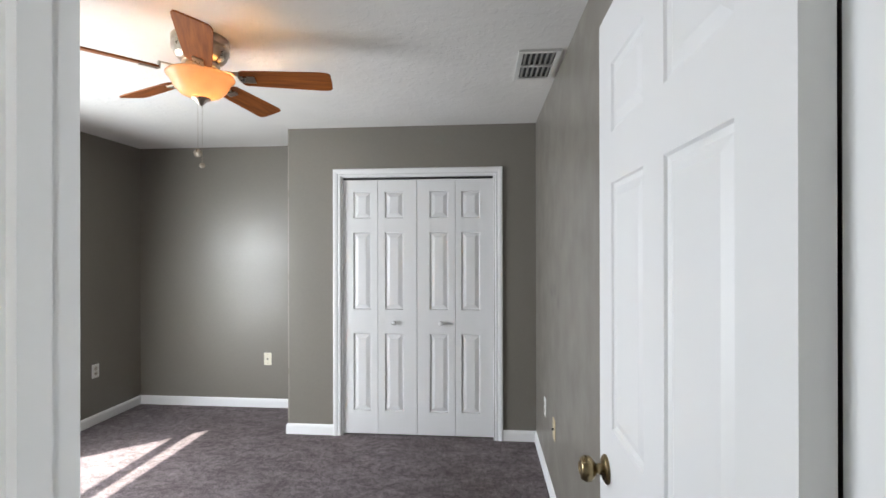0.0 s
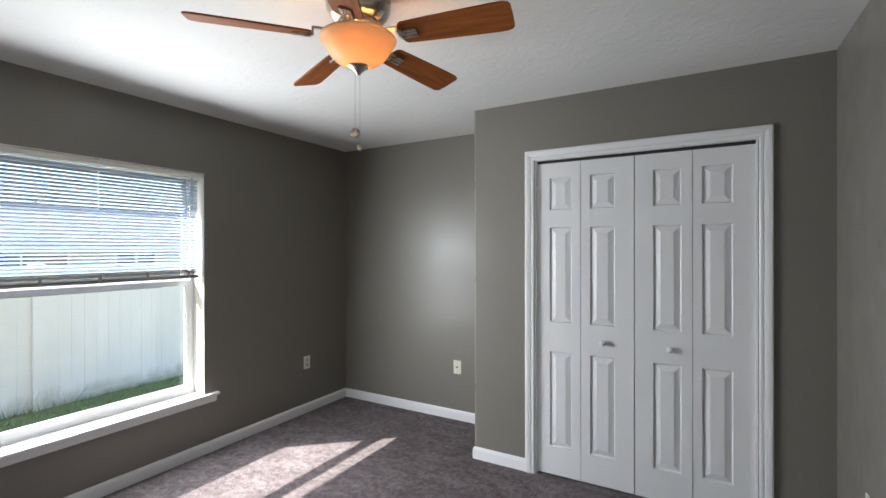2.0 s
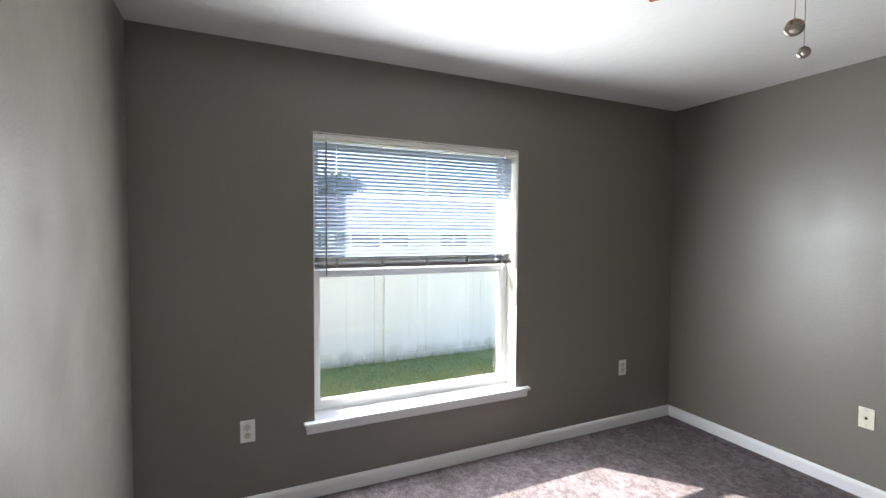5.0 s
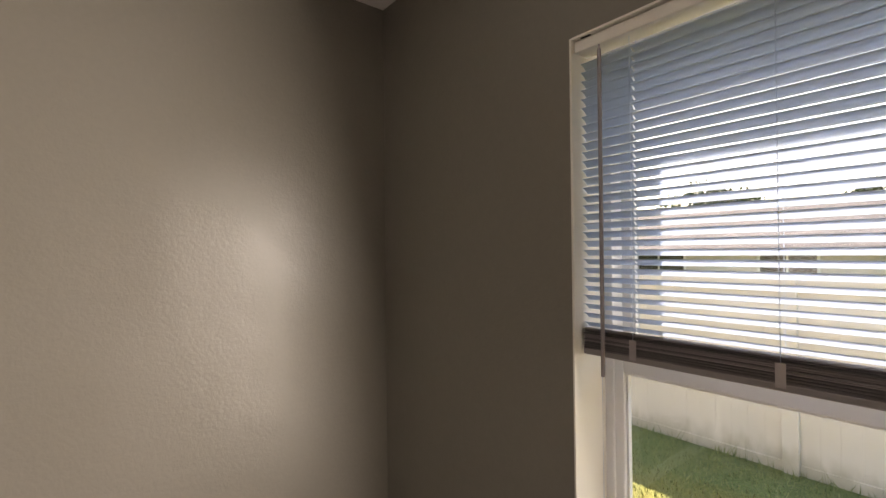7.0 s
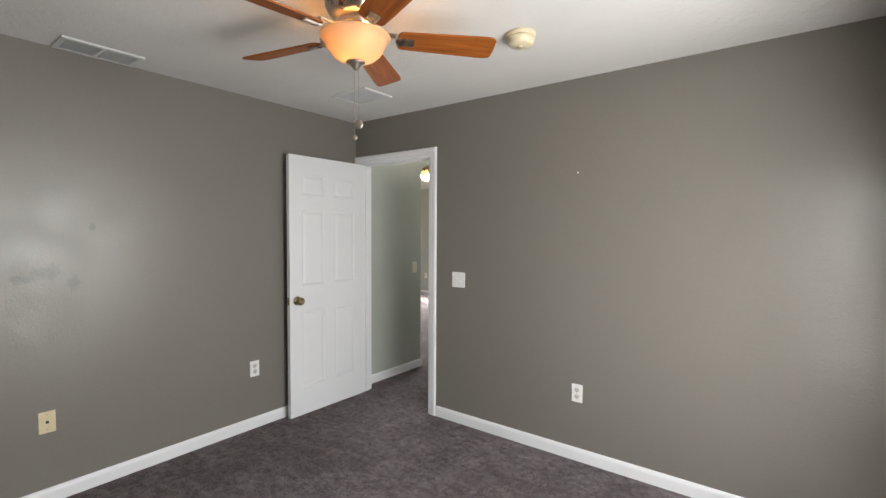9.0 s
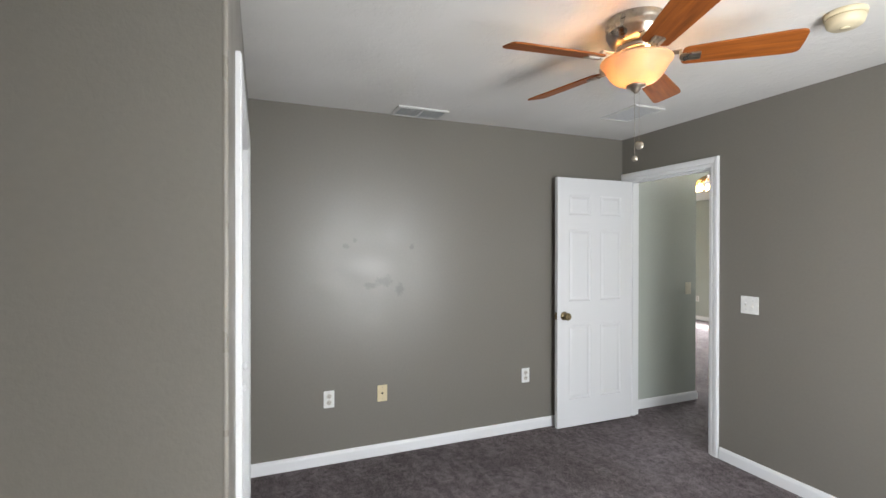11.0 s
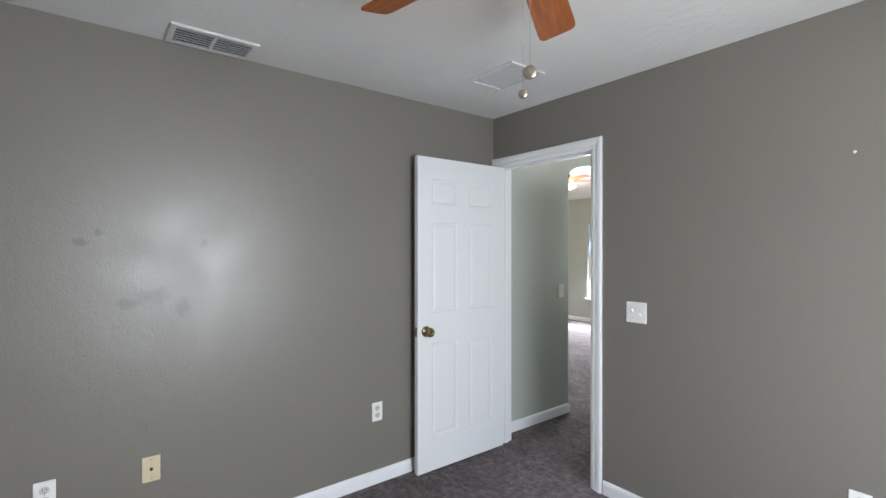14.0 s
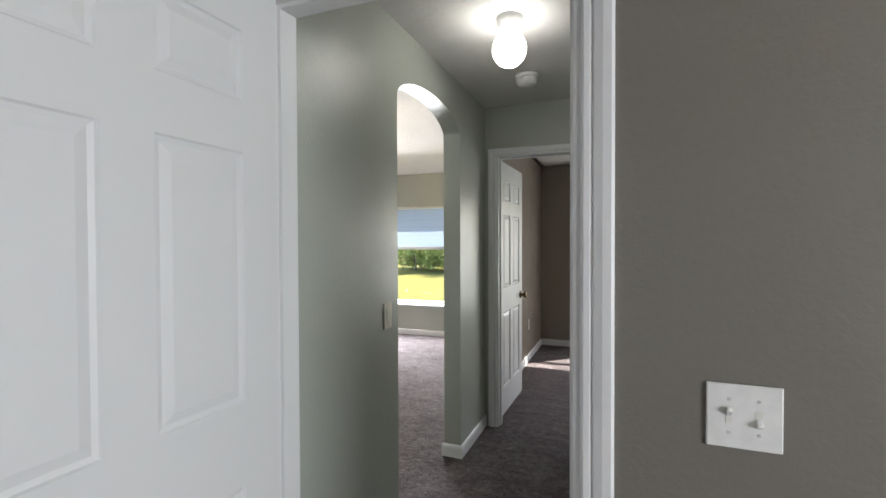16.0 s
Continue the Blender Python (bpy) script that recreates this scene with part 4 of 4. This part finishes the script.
vent = thing("ceiling_vent", pose(-0.128, 1.955, CEIL), "white steel ceiling air register with two banks of louvres", "vent")
vx, vy = 0.105, 0.185
# Near-black sheet in place of the shade inside the duct.
part("backing", boxes(((-vx + 0.012, -vy + 0.012, -0.003), (vx - 0.012, vy - 0.012, -0.001))), M_DUCT_SHADE, vent)
part("frame", boxes(((-vx, -vy, -0.012), (-vx + 0.025, vy, 0)), ((vx - 0.025, -vy, -0.012), (vx, vy, 0)), ((-vx + 0.025, -vy, -0.012), (vx - 0.025, -vy + 0.025, 0)), ((-vx + 0.025, vy - 0.025, -0.012), (vx - 0.025, vy, 0)), ((-vx + 0.025, -0.008, -0.012), (vx - 0.025, 0.008, 0)), bevel=0.002), M_VENT, vent)
for side in (-1, 1):
    for k in range(6):
        s = part("louvre", boxes(((-0.0006, -0.078, -0.0092), (0.0006, 0.078, 0.0092))), M_LOUVRE, vent)
        s.matrix_basis = pose(-0.0675 + 0.027 * k, side * 0.084, -0.0095, 0, 50, 0)
hatch = thing("ceiling_panel", pose(-0.668, 0.548, CEIL), "grey-white framed access panel in the ceiling", "access panel")
hx, hy = 0.175, 0.132
part("frame", boxes(((-hx, -hy, -0.012), (-hx + 0.022, hy, 0)), ((hx - 0.022, -hy, -0.012), (hx, hy, 0)), ((-hx + 0.022, -hy, -0.012), (hx - 0.022, -hy + 0.022, 0)), ((-hx + 0.022, hy - 0.022, -0.012), (hx - 0.022, hy, 0)), bevel=0.003), M_VENT, hatch)
part("panel", boxes(((-hx + 0.022, -hy + 0.022, -0.006), (hx - 0.022, hy - 0.022, -0.001))), M_PANEL, hatch, "flat grey filter panel")


def smoke_detector(m, label, mat):
    s = thing("smoke_detector", m, label, "smoke detector")
    part("base", lathe([(0.0, 0.0), (0.070, 0.0), (0.072, -0.004), (0.070, -0.020), (0.0, -0.020)], 36), mat, s, "", True)
    part("cover", lathe([(0.0, -0.020), (0.064, -0.020), (0.066, -0.028), (0.061, -0.050), (0.050, -0.060), (0.0, -0.062)], 36), mat, s, "", True)
    part("grille", lathe([(0.0, -0.061), (0.018, -0.0615), (0.017, -0.065), (0.0, -0.066)], 20), mat, s, "", True)
    return s


smoke_detector(pose(-2.068, 0.795, CEIL), "yellowed round smoke detector on the ceiling", M_YELLOWED)
smoke_detector(pose(-0.398, -1.86, CEIL), "white round smoke detector on the hall ceiling", M_PLATE)

# hall globe light
hl = thing("hall_light", pose(-0.462, -1.116, CEIL), "round white glass globe ceiling light, lit", "ceiling light")
part("canopy", lathe([(0.0, 0.0), (0.062, 0.0), (0.062, -0.010), (0.058, -0.030), (0.046, -0.040), (0.044, -0.066), (0.0, -0.066)], 32), M_PLATE, hl, "", True)
part("globe", lathe([(0.0, -0.064), (0.040, -0.066), (0.050, -0.080)] + [(0.078 * math.cos(a), -0.142 + 0.082 * math.sin(a)) for a in [radians(d) for d in range(40, -90, -13)]] + [(0.0, -0.224)], 36), M_GLOBE, hl, "glowing white glass globe", True)


# ---- living room beyond the arch ----
def simple_window(name, x0, x1, z0, z1, label):
    w = thing(name, pose(0, 0, 0), label, "window", kind="structure")
    ya, yb = SY - 0.10, SY - 0.05
    f = 0.04
    part("frame", boxes(((x0, ya, z0), (x0 + f, yb, z1)), ((x1 - f, ya, z0), (x1, yb, z1)), ((x0 + f, ya, z0), (x1 - f, yb, z0 + f)), ((x0 + f, ya, z1 - f), (x1 - f, yb, z1)), ((x0 + f, ya, (z0 + z1) / 2 + 0.085), (x1 - f, yb, (z0 + z1) / 2 + 0.135)), bevel=0.003), M_VINYL, w)
    part("sill", boxes(((x0 - 0.05, SY - 0.05, z0 - 0.025), (x1 + 0.05, SY + 0.05, z0 - 0.001)), bevel=0.004), M_TRIM, w)
    p = part("pane", boxes(((x0 + f, ya + 0.02, z0 + f), (x1 - f, ya + 0.024, z1 - f))), M_GLASS, w)
    p.visible_shadow = False
    return w


def simple_blind(x0, x1, z0, z1, label):
    b = thing("mini_blind", pose(0, SY - 0.030, 0), label, "blind")
    part("headrail", boxes(((x0, -0.012, z1 - 0.026), (x1, 0.014, z1)), bevel=0.003), M_REVEAL, b)
    me = bpy.data.meshes.new("slat")
    bm = boxes(((x0, -0.0125, -0.0004), (x1, 0.0125, 0.0004)))
    bm.to_mesh(me)
    bm.free()
    me.materials.append(M_SLAT)
    n = int((z1 - 0.04 - z0) / 0.022)
    for k in range(n):
        shared("slat", me, b, pose(0, 0, z0 + 0.02 + 0.022 * k, 58, 0, 0))
    part("bottom_rail", boxes(((x0, -0.012, z0 - 0.002), (x1, 0.012, z0 + 0.012)), bevel=0.002), M_REVEAL, b)


simple_window("window_2", LX0, LX1, LZ0, LZ1, "white single-hung window of the living room")
simple_blind(LX0 + 0.02, LX1 - 0.02, 1.33, LZ1 - 0.005, "white mini blind, half raised, in the living room")
simple_window("window_3", BX0, BX1, LZ0, LZ1, "white single-hung window of the far bedroom")

lfan = thing("ceiling_fan", pose(2.0, -3.45, 2.62), "brass ceiling fan with wooden blades and lit tulip lamps", "ceiling fan")
part("downrod", lathe([(0.0, 0.0), (0.012, 0.0), (0.012, 0.19), (0.06, 0.20), (0.06, 0.31), (0.0, 0.31)], 20), M_BRASS, lfan)
part("motor_housing", lathe([(0.0, 0.0), (0.10, 0.0), (0.11, -0.02), (0.10, -0.08), (0.07, -0.11), (0.05, -0.16), (0.0, -0.16)], 32), M_BRASS, lfan, "polished brass motor housing", True)
for k in range(5):
    b = part("blade", blade_mesh(), M_WOOD, lfan)
    b.matrix_basis = pose(0, 0, -0.10, 0, 0, 20 + 72 * k) @ pose(0, 0, 0, -10, 0, 0)
for k in range(4):
    a = radians(45 + 90 * k)
    part("lamp_arm", tube([(0.03 * math.cos(a), 0.03 * math.sin(a), -0.15), (0.08 * math.cos(a), 0.08 * math.sin(a), -0.165), (0.11 * math.cos(a), 0.11 * math.sin(a), -0.15)], 0.008, 8), M_BRASS, lfan)
    t = part("tulip_shade", lathe([(0.0, 0.0), (0.02, 0.0), (0.035, -0.02), (0.042, -0.05), (0.055, -0.08), (0.0, -0.07)], 20), M_BULB, lfan, "glowing glass tulip shade", True)
    t.matrix_basis = pose(0.11 * math.cos(a), 0.11 * math.sin(a), -0.15, 0, 0, 45 + 90 * k) @ pose(0, 0, 0, 0, -25, 0)
point_lamp("living_room_bulbs", (2.0, -3.45, 2.34), 3.0, (1.0, 0.82, 0.62), 0.06)


# ---- outside ----
def ground_height(x):
    if x > -3.9:
        return -0.31
    if x > -8.0:
        return -0.31 - 0.29 * (-3.9 - x) / 4.1
    return -0.60


def ground():
    xs = [-400, -60, -30, -20, -12, -9, -8, -7, -6, -5, -3.9, 0, 5, 20, 400]
    ys = [-400, -60, -20, -10, -6, 0, 5, 10, 20, 60, 400]
    bm = bmesh.new()
    g = [[bm.verts.new((x, y, ground_height(x))) for y in ys] for x in xs]
    for i in range(len(xs) - 1):
        for j in range(len(ys) - 1):
            bm.faces.new((g[i][j], g[i + 1][j], g[i + 1][j + 1], g[i][j + 1]))
    return bm


structure("ground", ground(), M_LAWN, "green and straw-coloured lawn", "lawn")


def grass_blades():
    """Blades of the lawn strip seen through the window."""
    rng = random.Random(7)
    verts, faces = [], []
    for k in range(26000):
        x = -8.05 + 3.3 * rng.random() ** 0.8
        y = rng.uniform(-3.5, 7.5)
        h = rng.uniform(0.025, 0.065) * (1.9 if x < -7.8 else 1.0)
        a = rng.uniform(0, math.tau)
        w, lean = rng.uniform(0.004, 0.008), rng.uniform(0.2, 0.9) * h
        z = ground_height(x) - 0.004
        dx, dy = math.cos(a), math.sin(a)
        b = len(verts)
        verts += [(x - dy * w, y + dx * w, z), (x + dy * w, y - dx * w, z), (x + dx * lean, y + dy * lean, z + h)]
        faces.append((b, b + 1, b + 2))
    # weeds along the fence's foot
    for clump in range(34):
        cy = rng.uniform(-3.5, 7.5)
        tall = rng.uniform(0.10, 0.34)
        for k in range(rng.randint(2, 6)):
            x, y = rng.uniform(-7.97, -7.88), cy + rng.gauss(0, 0.05)
            h, a = tall * rng.uniform(0.5, 1.0), rng.uniform(0, math.tau)
            w, lean = rng.uniform(0.002, 0.005), h * rng.uniform(0.2, 0.8)
            z = ground_height(x) - 0.004
            b = len(verts)
            verts += [(x, y - w, z), (x, y + w, z), (x + 0.05 * abs(math.cos(a)), y + math.sin(a) * lean, z + h)]
            faces.append((b, b + 1, b + 2))
    me = bpy.data.meshes.new("grass")
    me.from_pydata(verts, [], faces)
    me.materials.append(grass_mat())
    return tagged(new("grass", me), "short lawn grass, green and straw-coloured", "grass", kind="stuff")


grass_blades()

fence = thing("fence", pose(-8.0, 0, -0.60), "white vinyl tongue-and-groove privacy fence", "fence")
FH = 1.83


def mesh_of(name, bm, mat):
    me = bpy.data.meshes.new(name)
    bm.normal_update()
    bm.to_mesh(me)
    bm.free()
    me.materials.append(mat)
    return me


POST = mesh_of("post", boxes(((-0.063, -0.063, -0.05), (0.063, 0.063, FH + 0.02)), ((-0.075, -0.075, FH + 0.02), (0.075, 0.075, FH + 0.05)), bevel=0.004), M_FENCE)
BOARD = mesh_of("board", boxes(((-0.012, -0.0732, 0.09), (0.012, 0.0732, FH - 0.12)), bevel=0.0025), M_FENCE)
RAIL_LOW = mesh_of("rail", boxes(((-0.022, -1.176, -0.06), (0.022, 1.176, 0.10)), bevel=0.004), M_FENCE)
RAIL_TOP = mesh_of("rail", boxes(((-0.022, -1.176, FH - 0.13), (0.022, 1.176, FH)), bevel=0.004), M_FENCE)
for s in range(-4, 6):
    y = 2.65 + 2.48 * s
    shared("post", POST, fence, pose(0, y, 0))
    shared("rail", RAIL_LOW, fence, pose(0, y + 1.24, 0))
    shared("rail", RAIL_TOP, fence, pose(0, y + 1.24, 0))
    for k in range(16):
        shared("board", BOARD, fence, pose(random.uniform(-0.001, 0.001), y + 1.24 + (k - 7.5) * 0.1468, 0))


# neighbour's house beyond the fence
def hip_roof(x0, x1, y0, y1, z0, z1, inset):
    bm = bmesh.new()
    xm = (x0 + x1) / 2
    e = [bm.verts.new(p) for p in ((x0, y0, z0), (x1, y0, z0), (x1, y1, z0), (x0, y1, z0))]
    r = [bm.verts.new((xm, y0 + inset, z1)), bm.verts.new((xm, y1 - inset, z1))]
    for f in ((e[0], e[1], r[0]), (e[1], e[2], r[1], r[0]), (e[2], e[3], r[1]), (e[3], e[0], r[0], r[1]), (e[3], e[2], e[1], e[0])):
        bm.faces.new(f)
    bmesh.ops.recalc_face_normals(bm, faces=bm.faces)
    return bm


house = thing("house", pose(0, 0, 0), "pale stucco single-storey house with a grey shingle hip roof", "house")
part("wall", boxes(((-29, -17.0, -0.7), (-21.2, 20.0, 1.50))), M_STUCCO, house)
part("roof", hip_roof(-29.8, -19.8, -17.8, 20.8, 1.52, 3.3, 4.6), M_SHINGLE, house, "grey shingle hip roof")
part("fascia", boxes(((-20.0, -17.7, 1.36), (-19.88, 20.7, 1.52))), M_TRIM, house)
for y0, y1 in ((-13.0, -11.2), (-8.5, -6.5), (-4.0, -2.4), (0.2, 1.9), (2.6, 3.9), (5.2, 7.9), (9.5, 11.0)):
    w = part("window", boxes(((-21.2, y0, 0.25), (-21.16, y1, 1.35))), M_WINDARK, house, "dark window behind the porch")
    part("frame", boxes(((-21.16, y0 - 0.06, 0.19), (-21.12, y0 + 0.02, 1.41)), ((-21.16, y1 - 0.02, 0.19), (-21.12, y1 + 0.06, 1.41)), ((-21.16, (y0 + y1) / 2 - 0.03, 0.25), (-21.12, (y0 + y1) / 2 + 0.03, 1.35)), ((-21.16, y0 + 0.02, 0.19), (-21.12, y1 - 0.02, 0.27)), ((-21.16, y0 + 0.02, 1.33), (-21.12, y1 - 0.02, 1.41))), M_TRIM, w)
for y in (1.25, 3.3, 4.1):
    part("porch_column", boxes(((-20.25, y - 0.13, -0.6), (-19.98, y + 0.13, 1.37)), bevel=0.01), M_TRIM, house)


def tree(name, at, height, spread, leaves, label, seed, mat, trunk=0.16, low=0.68, reach=0.28):
    rng = random.Random(seed)
    t = thing(name, pose(*at), label, "tree")
    pts = [(0, 0, 0), (0.05 * spread, 0.02, height * 0.25), (0.02, -0.04 * spread, height * 0.5), (0.06 * spread, 0.03, height * 0.75)]
    bm = bmesh.new()
    limbs = [(pts, trunk)]
    for k in range(7):
        a = rng.uniform(0, math.tau)
        h0 = height * rng.uniform(0.35, 0.6)
        limbs.append(([(0.03, 0, h0), (0.3 * spread * math.cos(a), 0.3 * spread * math.sin(a), h0 + height * 0.15), (0.62 * spread * math.cos(a), 0.62 * spread * math.sin(a), h0 + height * rng.uniform(0.2, 0.35))], trunk * 0.4))
    for path, r in limbs:
        prev = None
        for k, p in enumerate(path):
            rr = r * (1 - 0.75 * k / (len(path) - 1))
            ring = [bm.verts.new((p[0] + rr * math.cos(math.tau * s / 7), p[1] + rr * math.sin(math.tau * s / 7), p[2])) for s in range(7)]
            if prev:
                for s in range(7):
                    bm.faces.new((prev[s], prev[(s + 1) % 7], ring[(s + 1) % 7], ring[s]))
            prev = ring
    part("trunk", bm, M_BARK, t)
    clumps = []
    for k in range(22):
        a, e = rng.uniform(0, math.tau), rng.uniform(-0.3, 1.0)
        rad = spread * rng.uniform(0.25, 0.95)
        clumps.append((rad * math.cos(a), rad * math.sin(a), height * low + e * height * reach * (1.15 - rad / spread * 0.6), spread * rng.uniform(0.16, 0.34)))
    verts, faces = [], []
    for k in range(leaves):
        cx, cy, cz, cr = clumps[k % len(clumps)]
        d = Vector((rng.gauss(0, 1), rng.gauss(0, 1), rng.gauss(0, 0.7))).normalized() * cr * rng.uniform(0.35, 1.05)
        c = Vector((cx, cy, cz)) + d
        u = Vector((rng.gauss(0, 1), rng.gauss(0, 1), rng.gauss(0, 1))).normalized()
        v = u.orthogonal().normalized()
        s = spread * rng.uniform(0.018, 0.04)
        b = len(verts)
        verts += [tuple(c - u * s * 1.6), tuple(c + v * s), tuple(c + u * s * 1.6), tuple(c - v * s)]
        faces.append((b, b + 1, b + 2, b + 3))
    me = bpy.data.meshes.new("crown")
    me.from_pydata(verts, [], faces)
    me.materials.append(mat)
    ob = new("crown", me)
    ob.parent = t
    return t


tree("oak_tree", (-34, 7.0, -0.6), 6.2, 2.7, 3200, "dark leafy oak behind the neighbouring house", 3, M_LEAF)
tree("oak_tree", (-33, 10.9, -0.6), 5.8, 0.9, 900, "small dark tree behind the neighbouring house", 5, M_LEAF, 0.09)
tree("oak_tree", (-33, -2.0, -0.6), 5.6, 2.4, 2600, "dark leafy oak behind the neighbouring house", 8, M_LEAF)
tree("oak_tree", (-32, -10.0, -0.6), 6.0, 3.0, 3000, "dark leafy oak behind the neighbouring house", 9, M_LEAF)
for k, (x, y) in enumerate(((-1.0, -25), (2.2, -24), (5.0, -23.4), (7.6, -24.2), (10.4, -23.6), (-5, -25), (8.8, -26))):
    tree("garden_shrub", (x, y, -0.31), 3.4 + 0.5 * (k % 3), 2.8, 3600, "leafy green shrub at the edge of the lawn", 20 + k, M_HEDGE, 0.06, 0.24, 0.34)
